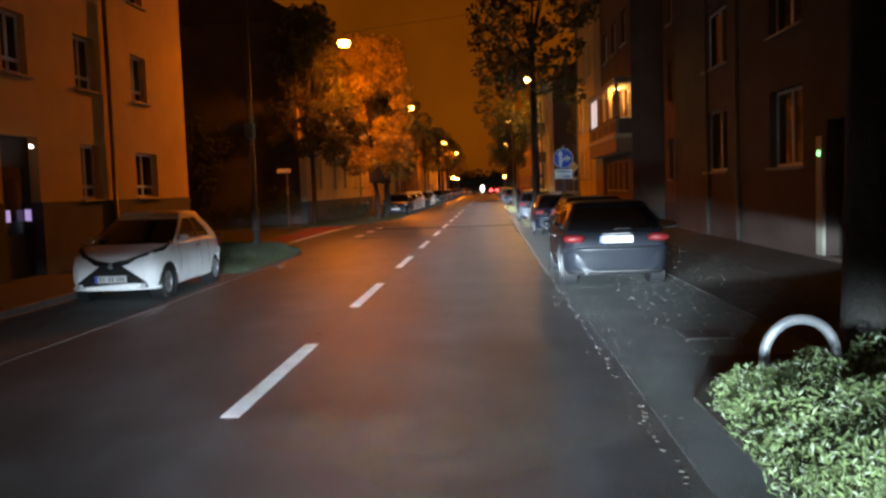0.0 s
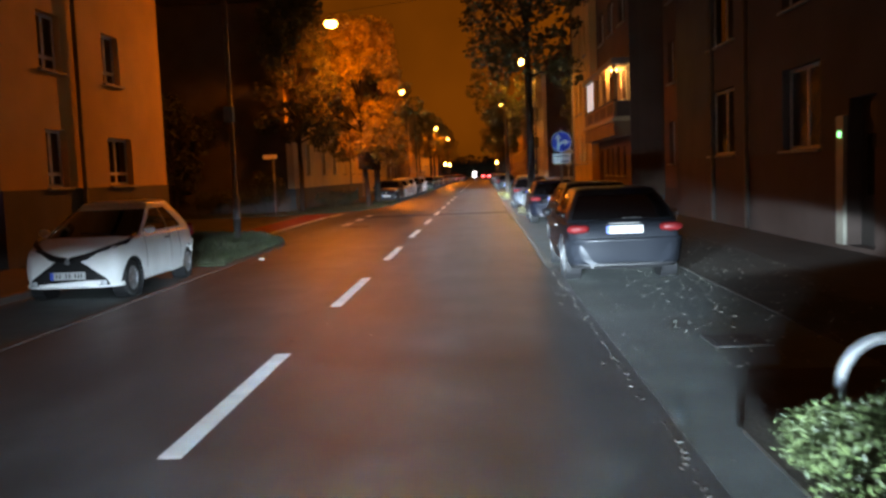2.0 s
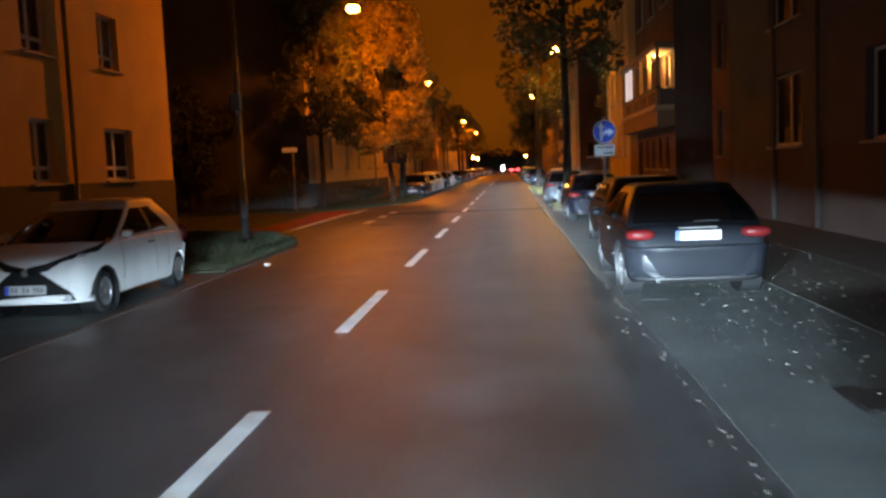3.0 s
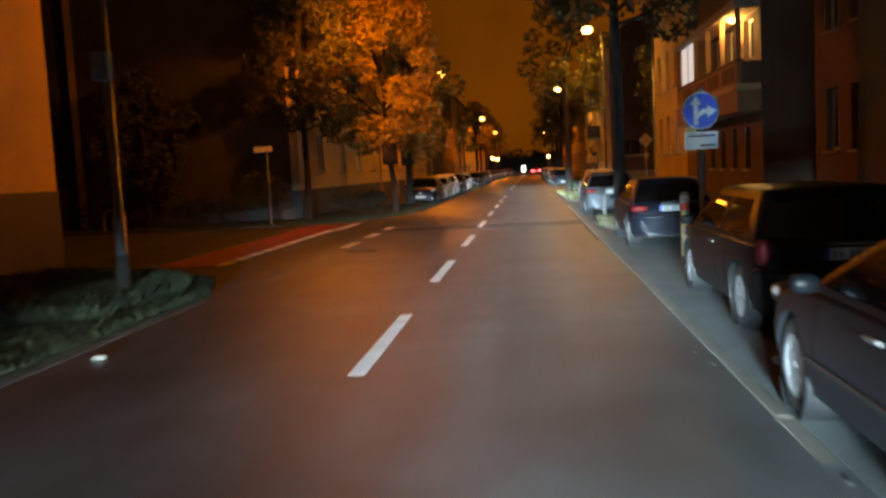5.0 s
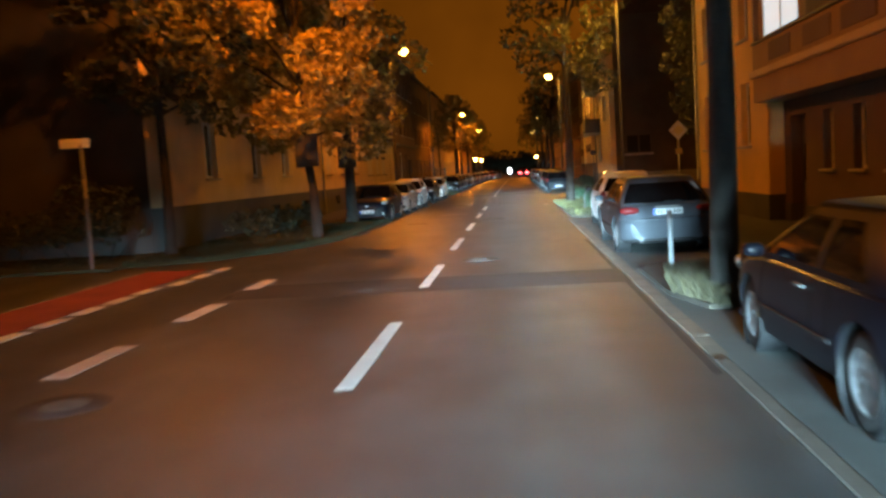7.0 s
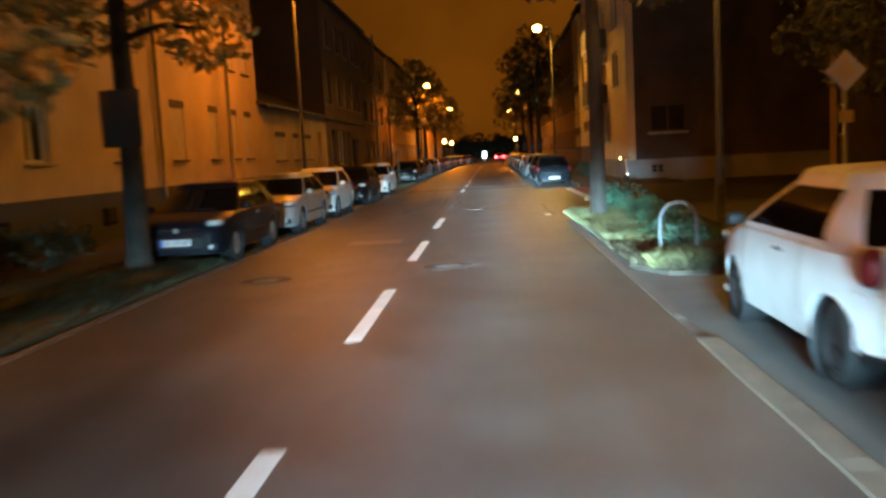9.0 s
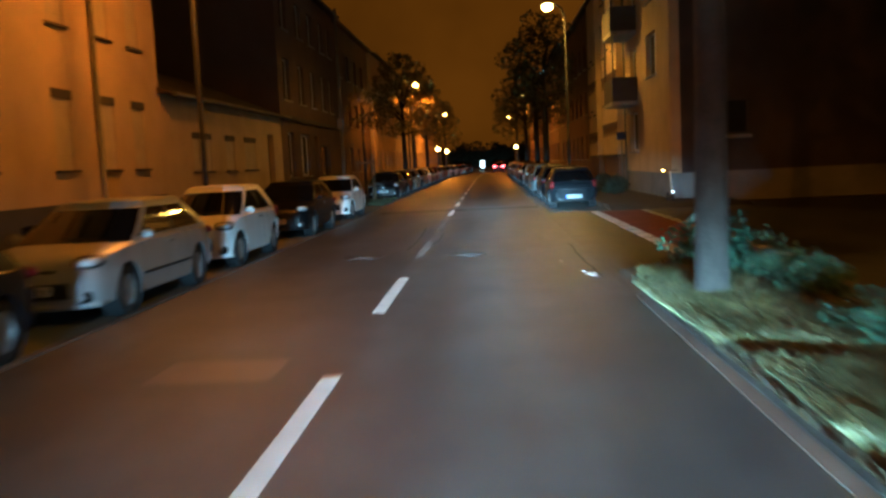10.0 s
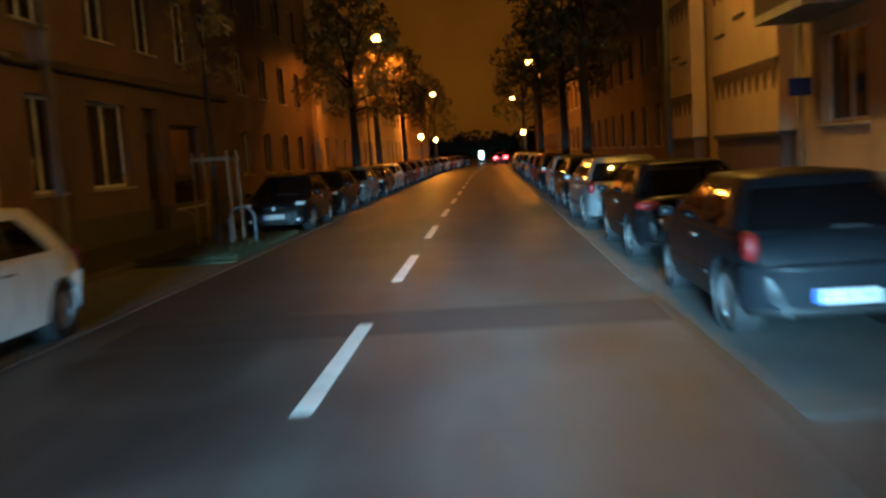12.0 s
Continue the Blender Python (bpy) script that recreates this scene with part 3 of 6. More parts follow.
def make_car(paint, label, length=4.2, width=1.76, height=1.45, base=2.58, tail="hatch", tall_lamp=False, plate_z=0.80, hood=0.98, rear_rake=0.42, roof=None, open_face=False, rims=None, three_box=False, dark_trim=True, spare=False, two_door=False, rounded=0.3):
    L, W, H = length, width, height
    car = empty("parked_car")
    zb, hw = 0.645 * H, W / 2
    nose = L / 2
    cowl = nose - hood
    tail_top = zb if not three_box else 0.62 * H
    ys = [-nose, -nose + 0.02, -nose + 0.05, -nose + 0.10, -nose + 0.17, -nose + 0.28, -nose + 0.45, -nose + 0.7, -L * 0.22, 0.0, L * 0.2, cowl - 0.1, cowl + 0.1, cowl + 0.25, nose - 0.55, nose - 0.40, nose - 0.28, nose - 0.19, nose - 0.12, nose - 0.07, nose - 0.03, nose - 0.01, nose]
    ys = sorted(ys + [-nose + 0.5 + 0.085 * k for k in range(int((L - 1.0) / 0.085))])
    ys = [y for k, y in enumerate(ys) if k in (0, len(ys) - 1) or y - ys[k - 1] > 0.0095]
    top = [(-nose, 0.44 * H), (-nose + 0.05, 0.55 * H), (-nose + 0.14, tail_top * 0.985), (-nose + 0.5, tail_top), (cowl - 0.3, zb), (cowl + 0.1, zb * 0.97), (nose - 0.50, 0.585 * H), (nose - 0.20, 0.535 * H), (nose - 0.06, 0.475 * H), (nose, 0.39 * H)]
    low = [(-nose, 0.27), (-nose + 0.25, 0.19), (0, 0.17), (nose - 0.25, 0.18), (nose, 0.24)]
    bulge = rounded - 0.3
    wid = [(-nose, 0.74 - 0.16 * bulge), (-nose + 0.06, 0.85 - 0.13 * bulge), (-nose + 0.2, 0.94 - 0.07 * bulge), (-nose + 0.7, 0.995), (0, 1.0), (nose - 0.7, 0.985), (nose - 0.3, 0.93), (nose - 0.1, 0.85), (nose, 0.70)]

    def at(tab, y):
        i = max(0, min(len(tab) - 2, sum(1 for a, _ in tab if a <= y) - 1))
        (a, p), (b, q) = tab[i], tab[i + 1]
        m0 = (q - tab[i - 1][1]) / (b - tab[i - 1][0]) if i > 0 else (q - p) / (b - a)
        m1 = (tab[i + 2][1] - p) / (tab[i + 2][0] - a) if i + 2 < len(tab) else (q - p) / (b - a)
        u, h = (min(max(y, a), b) - a) / (b - a), b - a
        return p * (1 + 2 * u) * (1 - u) ** 2 + h * m0 * u * (1 - u) ** 2 + q * u * u * (3 - 2 * u) + h * m1 * u * u * (u - 1)

    rings = []
    for y in ys:
        z1, z0, w = at(top, y), at(low, y), at(wid, y) * hw
        d = z1 - z0
        prof = [(0.0, z0), (0.80 * w, z0), (0.94 * w, z0 + 0.05), (0.985 * w, z0 + 0.28 * d), (w, z0 + 0.52 * d), (0.985 * w, z0 + 0.74 * d), (0.955 * w, z1 - 0.045), (0.90 * w, z1 - 0.008), (0.5 * w, z1 + 0.018), (0.0, z1 + 0.024)]
        ring = [(x, y, z) for x, z in prof] + [(-x, y, z) for x, z in prof[-2:0:-1]]
        rings.append(ring)
    bm = bmesh.new()
    loft(bm, rings)
    bmesh.ops.recalc_face_normals(bm, faces=bm.faces)
    body = part("body", bm, paint, car, smooth=True)
    R = 0.30 + 0.01 * (W > 1.7) - 0.025 * (rounded > 0.5)
    yw = (-base / 2 - 0.03, base / 2 - 0.03)
    cut = bmesh.new()
    for sx in (-1, 1):
        for y in yw:
            ring0, ring1 = [], []
            for k in range(28):
                a = 2 * math.pi * k / 28
                p = (y + (R + 0.05) * math.cos(a), R + 0.01 + (R + 0.05) * math.sin(a))
                ring0.append(cut.verts.new((sx * (hw - 0.27), *p)))
                ring1.append(cut.verts.new((sx * (hw + 0.2), *p)))
            cut.faces.new(ring0)
            cut.faces.new(ring1[::-1])
            for k in range(28):
                cut.faces.new((ring0[k], ring0[(k + 1) % 28], ring1[(k + 1) % 28], ring1[k]))
    bmesh.ops.recalc_face_normals(cut, faces=cut.faces)
    carve(body, cut)
    # cabin: one grid of rings and columns, split into painted shell and window glass
    yr0 = -nose + (0.16 if not three_box else 0.85)
    yr1 = yr0 + rear_rake
    yf0, yf1 = cowl + 0.16, cowl - 0.70
    dome = 0.055 + 0.05 * rounded
    g0, g1 = zb - 0.02, H - dome
    ym = (yr0 + yf0) / 2 - (0.1 if not two_door else 0.42)
    rear_post = 0.34 if tail == "hatch" else 0.16

    def cabin_ring(u, inset=0.0):
        """Points round the cabin at the height u, 0 at the waist and 1 at the roof's edge, in fixed columns."""
        e, c = u ** 1.15, 0.15 + 0.10 * rounded + 0.05 * u
        yb = yr0 + (yr1 - yr0) * e + inset
        yf = yf0 + (yf1 - yf0) * u - inset
        w = hw * (0.925 - (0.20 + 0.05 * rounded) * u ** 1.45) - inset
        z = g0 + (g1 - g0) * u
        bow_f, bow_r = 0.13 * (1 - 0.3 * u), 0.05 + 0.05 * rounded
        ya, yz = yb + c, yf - c
        side = [ya, min(ya + rear_post, ym - 0.3), ym - 0.045, ym + 0.045, yz - 0.07, yz]
        half = [(w, y) for y in side]
        half += [(w - c + c * math.cos(radians(a)), yz + c * math.sin(radians(a))) for a in (22, 45, 68, 90)]
        half += [((w - c) * f, yf) for f in (0.66, 0.33)]
        rear = [((w - c) * f, yb) for f in (0.33, 0.66)]
        rear += [(w - c + c * math.cos(radians(a)), ya + c * math.sin(radians(a))) for a in (-90, -68, -45, -22)]
        ring = half + [(0, yf)] + [(-x, y) for x, y in half[::-1]] + [(-x, y) for x, y in rear[::-1]] + [(0, yb)] + rear
        out_ring = []
        for x, y in ring:
            q = 1 - (x / w) ** 2
            y += bow_r * (1 - q) * max(0.0, (ya - y) / c) - bow_f * (1 - q) * max(0.0, (y - yz) / c)
            out_ring.append((x, y, z))
        return out_ring

    levels = [0.0, 0.10, 0.22, 0.42, 0.62, 0.80, 0.89, 1.0]
    outer = [cabin_ring(u) for u in levels]
    mid_y = (yr1 + yf1) / 2
    for k, dz in ((0.975, 0.40), (0.92, 0.66), (0.80, 0.86), (0.58, 0.96), (0.28, 1.0)):
        outer.append([(x * k, mid_y + (y - mid_y) * (0.5 + 0.5 * k if k > 0.9 else k), g1 + dome * dz) for x, y, _ in outer[7]])
    inner = [cabin_ring(u, 0.010) for u in levels]
    n = len(outer[0])
    # columns: 0-4 one side, 5-18 front, 19-23 the other side, 24-37 rear
    GLASS = {"windscreen": (range(6, 18), 0, 6), "rear_window": (range(26, 36), 1, 6)}
    for nm, cols in (("side_window", (1, 2, 3)), ("side_window", (20, 21, 22))) if two_door else (("side_window", (1,)), ("side_window", (3,)), ("side_window", (20,)), ("side_window", (22,))):
        GLASS[nm + str(cols[0])] = (cols, 1, 6)
    taken = set()
    for nm, (cols, l0, l1) in GLASS.items():
        bm = bmesh.new()
        for l in range(l0, l1):
            for k in cols:
                taken.add((l, k % n))
                bm.faces.new([bm.verts.new(p) for p in (inner[l][k % n], inner[l][(k + 1) % n], inner[l + 1][(k + 1) % n], inner[l + 1][k % n])])
        bmesh.ops.remove_doubles(bm, verts=bm.verts, dist=0.0005)
        bmesh.ops.recalc_face_normals(bm, faces=bm.faces)
        part(nm.rstrip("0123456789"), bm, CAR_GLASS, car, "opaque near-black glass standing for the unlit cabin", smooth=True)
    for nm, cols, m in (("upper_body", None, roof or paint), ("middle_pillar", (2,), BLACK_PLASTIC), ("middle_pillar", (21,), BLACK_PLASTIC)):
        bm = bmesh.new()
        for l in range(len(outer) - 1):
            for k in range(n):
                post = k in (2, 21) and 1 <= l < 6 and not two_door
                if (l, k) in taken or post != (cols is not None) or (cols and k not in cols):
                    continue
                bm.faces.new([bm.verts.new(p) for p in (outer[l][k], outer[l][(k + 1) % n], outer[l + 1][(k + 1) % n], outer[l + 1][k])])
        if cols is None:
            bm.faces.new([bm.verts.new(p) for p in outer[-1]])
        if bm.faces:
            bmesh.ops.remove_doubles(bm, verts=bm.verts, dist=0.0005)
            bmesh.ops.recalc_face_normals(bm, faces=bm.faces)
            part(nm, bm, m, car, smooth=True)
        else:
            bm.free()
    bm = bmesh.new()
    loft(bm, [cabin_ring(u, 0.03) for u in levels])
    bmesh.ops.recalc_face_normals(bm, faces=bm.faces)
    part("cabin_lining", bm, BLACK_PLASTIC, car, "black solid filling the cabin behind the windows")
    # door gaps down the flanks
    for s in (-1, 1):
        for y in (cowl - 0.22, ym, -base / 2 + 0.46)[:2 if two_door else 3]:
            z1, z0, w = at(top, y), at(low, y), at(wid, y) * hw
            d = z1 - z0
            part("door_gap", tube([(s * x, y, z) for x, z in ((0.985 * w, z0 + 0.28 * d), (w, z0 + 0.52 * d), (0.985 * w, z0 + 0.74 * d), (0.955 * w, z1 - 0.045), (0.91 * w, z1 - 0.008))], 0.0035, 4), SEAM, car)
    # wheels
    for s in (-1, 1):
        for y in yw:
            part("wheel_well", moved(disc(R + 0.049, 0.02, 26, "x"), s * (hw - 0.262), y, R + 0.01), BLACK_PLASTIC, car)
            bm = bmesh.new()
            for k in range(28):
                a0, a1 = 2 * math.pi * k / 28, 2 * math.pi * (k + 1) / 28
                lip = [at(wid, y + (R + 0.047) * math.cos(a)) * hw * 0.985 - 0.006 for a in (a0, a1)]
                q = [bm.verts.new((s * x, y + (R + 0.047) * math.cos(a), R + 0.01 + (R + 0.047) * math.sin(a))) for x, a in ((hw - 0.26, a0), (hw - 0.26, a1), (lip[1], a1), (lip[0], a0))]
                bm.faces.new(q)
            bmesh.ops.remove_doubles(bm, verts=bm.verts, dist=0.0005)
            part("arch_liner", bm, BLACK_PLASTIC, car)
            wh = empty("wheel")
            wh.parent = car
            bm = bmesh.new()
            prof = [(-0.085, R * 0.66), (-0.09, R * 0.9), (-0.07, R), (0.07, R), (0.09, R * 0.9), (0.085, R * 0.66)]
            n = 26
            x0 = s * (at(wid, y) * hw - 0.125)
            vs = [[bm.verts.new((x0 + px_, y + r * math.cos(2 * math.pi * k / n), R + r * math.sin(2 * math.pi * k / n))) for k in range(n)] for px_, r in prof]
            for a, b2 in zip(vs, vs[1:]):
                for k in range(n):
                    bm.faces.new((a[k], a[(k + 1) % n], b2[(k + 1) % n], b2[k]))
            bmesh.ops.recalc_face_normals(bm, faces=bm.faces)
            part("tyre", bm, TYRE, wh, smooth=True)
            bm = bmesh.new()
            xo = x0 + s * 0.075
            for k in range(5):
                a = 2 * math.pi * k / 5 + 0.3
                d, q = Vector((0, math.cos(a), math.sin(a))), Vector((0, -math.sin(a), math.cos(a)))
                cs = [d * 0.03 + q * 0.045, d * R * 0.66 + q * 0.06, d * R * 0.66 - q * 0.06, d * 0.03 - q * 0.045]
                f0 = [bm.verts.new(c + Vector((xo, y, R))) for c in cs]
                f1 = [bm.verts.new(c + Vector((xo - s * 0.03, y, R))) for c in cs]
                bm.faces.new(f0)
                for i in range(4):
                    bm.faces.new((f0[i], f0[(i + 1) % 4], f1[(i + 1) % 4], f1[i]))
            rim_ring = moved(disc(R * 0.68, 0.02, 26, "x"), x0 + s * 0.045, y, R)
            tmp = bpy.data.meshes.new("t")
            rim_ring.to_mesh(tmp)
            rim_ring.free()
            bm.from_mesh(tmp)
            bpy.data.meshes.remove(tmp)
            add_tube(bm, [(xo - s * 0.005, y + R * 0.66 * math.cos(2 * math.pi * k / 18), R + R * 0.66 * math.sin(2 * math.pi * k / 18)) for k in range(19)], 0.016, 5)
            bmesh.ops.recalc_face_normals(bm, faces=bm.faces)
            part("rim", bm, rims or RIM, wh)
    # lamps, plates, trim
    for s in (-1, 1):
        if open_face:
            band = part("front_band", tube([(s * 0.03, nose - 0.005, 0.425 * H), (s * 0.26, nose - 0.05, 0.455 * H), (s * 0.50, nose - 0.18, 0.51 * H), (s * 0.70, nose - 0.46, 0.585 * H), (s * 0.745, cowl + 0.05, 0.66 * H)], [0.045, 0.05, 0.06, 0.035, 0.012], 8), BLACK_PLASTIC, car, "black band from badge to windscreen pillar", True)
            part("headlamp", blob(0.055, 0.06, 0.035, s * 0.60, nose - 0.245, 0.535 * H), LENS, band, "slim clear headlamp", True)
            part("fog_lamp", blob(0.045, 0.03, 0.045, s * 0.52, nose + 0.0, 0.19 * H), LENS, car, "round fog lamp", True)
        else:
            hl = part("headlamp_housing", blob(0.16, 0.235, 0.085, s * 0.365 * W, nose - 0.245, 0.515 * H), BLACK_PLASTIC, car, "dark headlamp housing", True)
            part("headlamp_glass", blob(0.15, 0.232, 0.072, s * 0.371 * W, nose - 0.232, 0.520 * H), LENS, hl, "clear swept-back headlamp", True)
            fr = part("fog_recess", blob(0.13, 0.05, 0.075, s * 0.345 * W, nose - 0.06, 0.235 * H), BLACK_PLASTIC, car, smooth=True)
            part("fog_lamp", blob(0.05, 0.03, 0.04, s * 0.345 * W, nose - 0.025, 0.235 * H), LENS, fr, smooth=True)
        if tall_lamp:
            part("tail_lamp", blob(0.07, 0.09, 0.125, s * 0.435 * W, -nose + 0.13, 0.585 * H), TAIL_RED, car, "upright red tail lamp", True)
        else:
            part("tail_lamp", blob(0.17, 0.10, 0.065, s * 0.385 * W, -nose + 0.085, 0.575 * H), TAIL_RED, car, "red tail lamp", True)
        part("wing_mirror", blob(0.085, 0.05, 0.06, s * (hw + 0.05), cowl - 0.25, zb + 0.05), BLACK_PLASTIC if two_door else paint, car, smooth=True)
        part("door_handle", box(s * hw * 0.985 - 0.015, s * hw * 0.985 + 0.015, -0.28, -0.10, zb - 0.13, zb - 0.105, 0.004), ZINC, car)
        if dark_trim:
            part("side_strip", box(s * hw - 0.02, s * hw + 0.004, -base / 2 + 0.42, base / 2 - 0.45, 0.44, 0.475, 0.005), BLACK_PLASTIC, car)
    gz = 0.30 * H if not open_face else 0.27 * H
    if open_face:
        bm = bmesh.new()
        tr = [(-0.15, 0.435 * H), (0.15, 0.435 * H), (0.56, 0.235 * H), (0.58, 0.165 * H), (-0.58, 0.165 * H), (-0.56, 0.235 * H)]
        f0 = [bm.verts.new((x, nose + 0.016 - 0.05 * abs(x) ** 2, z)) for x, z in tr]
        f1 = [bm.verts.new((x, nose - 0.12, z)) for x, z in tr]
        bm.faces.new(f0)
        for i in range(6):
            bm.faces.new((f0[i], f0[(i + 1) % 6], f1[(i + 1) % 6], f1[i]))
        bmesh.ops.recalc_face_normals(bm, faces=bm.faces)
        part("grille", bm, BLACK_PLASTIC, car, "black trapezoid grille")
    else:
        part("grille", box(-0.27 * W, 0.27 * W, nose - 0.10, nose + 0.02, gz - 0.105, gz + 0.085, 0.018), BLACK_PLASTIC, car, "black lower grille")
    if not open_face:
        part("upper_grille", box(-0.30, 0.30, nose - 0.14, nose - 0.025, 0.425 * H, 0.468 * H, 0.015), BLACK_PLASTIC, car, "slim upper grille")
    part("badge", moved(disc(0.042, 0.02, 16), 0, nose + (0.02 if open_face else -0.015), 0.415 * H if open_face else 0.447 * H), RIM, car)
    part("front_bumper_lip", bumper_shape(nose + 0.004, 1, 0.19, 0.26, 0.46 * W), paint, car, "body-coloured lower lip", True)
    number_plate(car, 0, nose + 0.032, gz, 1)
    part("rear_bumper", bumper_shape(-nose - 0.06, -1, 0.27, 0.475 * H, (0.484 - 0.03 * bulge) * W, 0.22 + 0.16 * bulge), paint, car, "body-coloured rear bumper", True)
    part("bumper_insert", bumper_shape(-nose - 0.015, -1, 0.20, 0.29, 0.45 * W), BLACK_PLASTIC, car, "", True)
    part("exhaust", moved(disc(0.026, 0.12, 12), -0.28 * W, -nose + 0.04, 0.235), BLACK_PLASTIC, car)
    number_plate(car, 0, -nose - 0.075 if plate_z < 0.55 else -nose + 0.022, plate_z, -1)
    part("rear_wiper", box(-0.02, 0.26, yr0 - 0.012, yr0 + 0.02, zb + 0.03, zb + 0.05), BLACK_PLASTIC, car)
    part("hatch_handle", box(-0.22, 0.22, -nose + 0.02, -nose + 0.12, plate_z + 0.075, plate_z + 0.10, 0.006), ZINC, car, "bright strip above the plate")
    part("windscreen_wiper", tube([(-0.45, cowl + 0.13, zb + 0.02), (0.1, cowl + 0.10, zb + 0.05)], 0.009, 5), BLACK_PLASTIC, car)
    if spare:
        for s in (-1, 1):
            part("roof_rail", tube([(s * 0.33 * W, yr1 + 0.2, H - 0.03), (s * 0.33 * W, yr1 + 0.3, H + 0.045), (s * 0.33 * W, yf1 - 0.3, H + 0.045), (s * 0.33 * W, yf1 - 0.2, H - 0.01)], 0.015, 6), BLACK_PLASTIC, car)
    return tagged(car, label, "car", group="parked cars")


PEARL = car_paint("white_paint", (0.78, 0.78, 0.77))
BLACK = car_paint("black_paint", (0.005, 0.005, 0.006))
NAVY = car_paint("navy_paint", (0.006, 0.007, 0.012))
STEEL = car_paint("steel_blue_paint", (0.009, 0.0105, 0.0135), 0.04)
SILVER = car_paint("silver_paint", (0.42, 0.43, 0.44), 0.5)
GREY = car_paint("grey_paint", (0.16, 0.165, 0.17), 0.4)
SLATE = car_paint("slate_paint", (0.055, 0.061, 0.072), 0.25)
DARKRED = car_paint("dark_red_paint", (0.12, 0.02, 0.018))


def parked(car, x, y, side):
    """side +1: its tail towards -y; -1: its nose towards -y."""
    car.matrix_basis = pose(x, y, 0, 0, 0, 0 if side > 0 else 180)
    return car


# tails towards the walk, on the east side
parked(make_car(STEEL, "dark steel-blue hatchback with its tail to the street's start", 3.95, 1.72, 1.355, 2.48, plate_z=0.76, rear_rake=0.55, hood=1.08), 3.97, 9.40, 1)
parked(make_car(BLACK, "black hatchback with upright tail lamps and alloy wheels", 4.25, 1.72, 1.36, 2.68, "estate", True, 0.77, 0.95, 0.35, dark_trim=False), 4.33, 14.95, 1)
parked(make_car(NAVY, "dark blue older hatchback with a thick bumper", 3.95, 1.64, 1.33, 2.45, "hatch", False, 0.76, 1.0, 0.40), 4.2, 23.72, 1)
parked(make_car(SLATE, "dark slate-blue estate car with chrome strip", 4.45, 1.74, 1.38, 2.75, "estate", False, 0.76, 1.15, 0.45), 4.1, 35.2, 1)
parked(make_car(PEARL, "small white rounded two-door hatchback", 3.55, 1.60, 1.43, 2.30, "hatch", True, 0.46, 0.80, 0.42, dark_trim=False, two_door=True, rounded=1.0, rims=DARK_RIM), 4.3, 41.2, 1)
parked(make_car(STEEL, "dark blue small hatchback with upright red tail lamps", 3.8, 1.60, 1.34, 2.45, "hatch", True, 0.38, 0.9, 0.35), 4.1, 75.15, 1)
# noses towards the walk, on the west side
parked(make_car(PEARL, "small white city car with a black cross-shaped front", 3.45, 1.60, 1.42, 2.45, "hatch", True, 0.5, 0.78, 0.42, open_face=True, dark_trim=False, rounded=0.6), -4.13, 9.0, -1)
parked(make_car(NAVY, "dark blue hatchback parked at the kerb", 4.1, 1.68, 1.38, 2.55, "hatch", False, 0.5, 0.98, 0.45), -4.03, 50.6, -1)
parked(make_car(SILVER, "silver saloon car parked at the kerb", 4.25, 1.68, 1.40, 2.6, "estate", False, 0.6, 1.1, 0.5), -4.0, 55.95, -1)
parked(make_car(PEARL, "white small hatchback parked at the kerb", 3.6, 1.58, 1.46, 2.42, "hatch", True, 0.5, 0.8, 0.35, dark_trim=False), -3.98, 60.9, -1)
parked(make_car(BLACK, "black hatchback parked at the kerb", 4.1, 1.68, 1.40, 2.58, "hatch", False, 0.5, 0.98, 0.45), -4.0, 67.5, -1)
parked(make_car(PEARL, "white city car with large oval headlamps", 3.6, 1.58, 1.43, 2.42, "hatch", True, 0.5, 0.78, 0.38, dark_trim=False), -3.98, 73.95, -1)
# farther rows, copied
kinds = [make_car(BLACK, "black hatchback in the row along the kerb", 4.15, 1.70, 1.38, 2.58), make_car(GREY, "grey estate car in the row along the kerb", 4.4, 1.72, 1.42, 2.68, "estate", True),
         make_car(DARKRED, "dark red hatchback in the row along the kerb", 4.0, 1.68, 1.40, 2.52, tall_lamp=True), make_car(SILVER, "silver hatchback in the row along the kerb", 4.1, 1.68, 1.40, 2.55)]
rnd = random.Random(4)
slots = [(4.1, 75.2 + 5.4 * i + rnd.uniform(-0.2, 0.2), 1) for i in range(1, 16)] + [(-4.05, 89.3 + 5.4 * i + rnd.uniform(-0.2, 0.2), -1) for i in range(18)]


def bend(y):
    """The street swings gently towards +x at its far end."""
    return 0.0 if y < 130 else 4.2 * ((y - 130) / 75) ** 2


order = [0, 1, 0, 3, 0, 2, 1, 0]
first = set()
for i, (x, y, s) in enumerate(slots):
    k = order[i % 8]
    m = pose(x + bend(y) + rnd.uniform(-0.08, 0.08), y, 0, 0, 0, (0 if s > 0 else 180) + rnd.uniform(-1, 1))
    if k in first:
        copy_thing(kinds[k], m)
    else:
        kinds[k].matrix_basis = m
        first.add(k)
# the car ahead with lit tail lamps
ahead = parked(make_car(DARKRED, "car far ahead on the road with lit tail lamps", 4.2, 1.76, 1.5, 2.6), 2.7, 176.0, 1)
for s in (-1, 1):
    part("lit_lamp", blob(0.26, 0.05, 0.14, s * 0.62, -2.08, 0.86), GLOW_TAIL, ahead, "glowing red tail lamp")


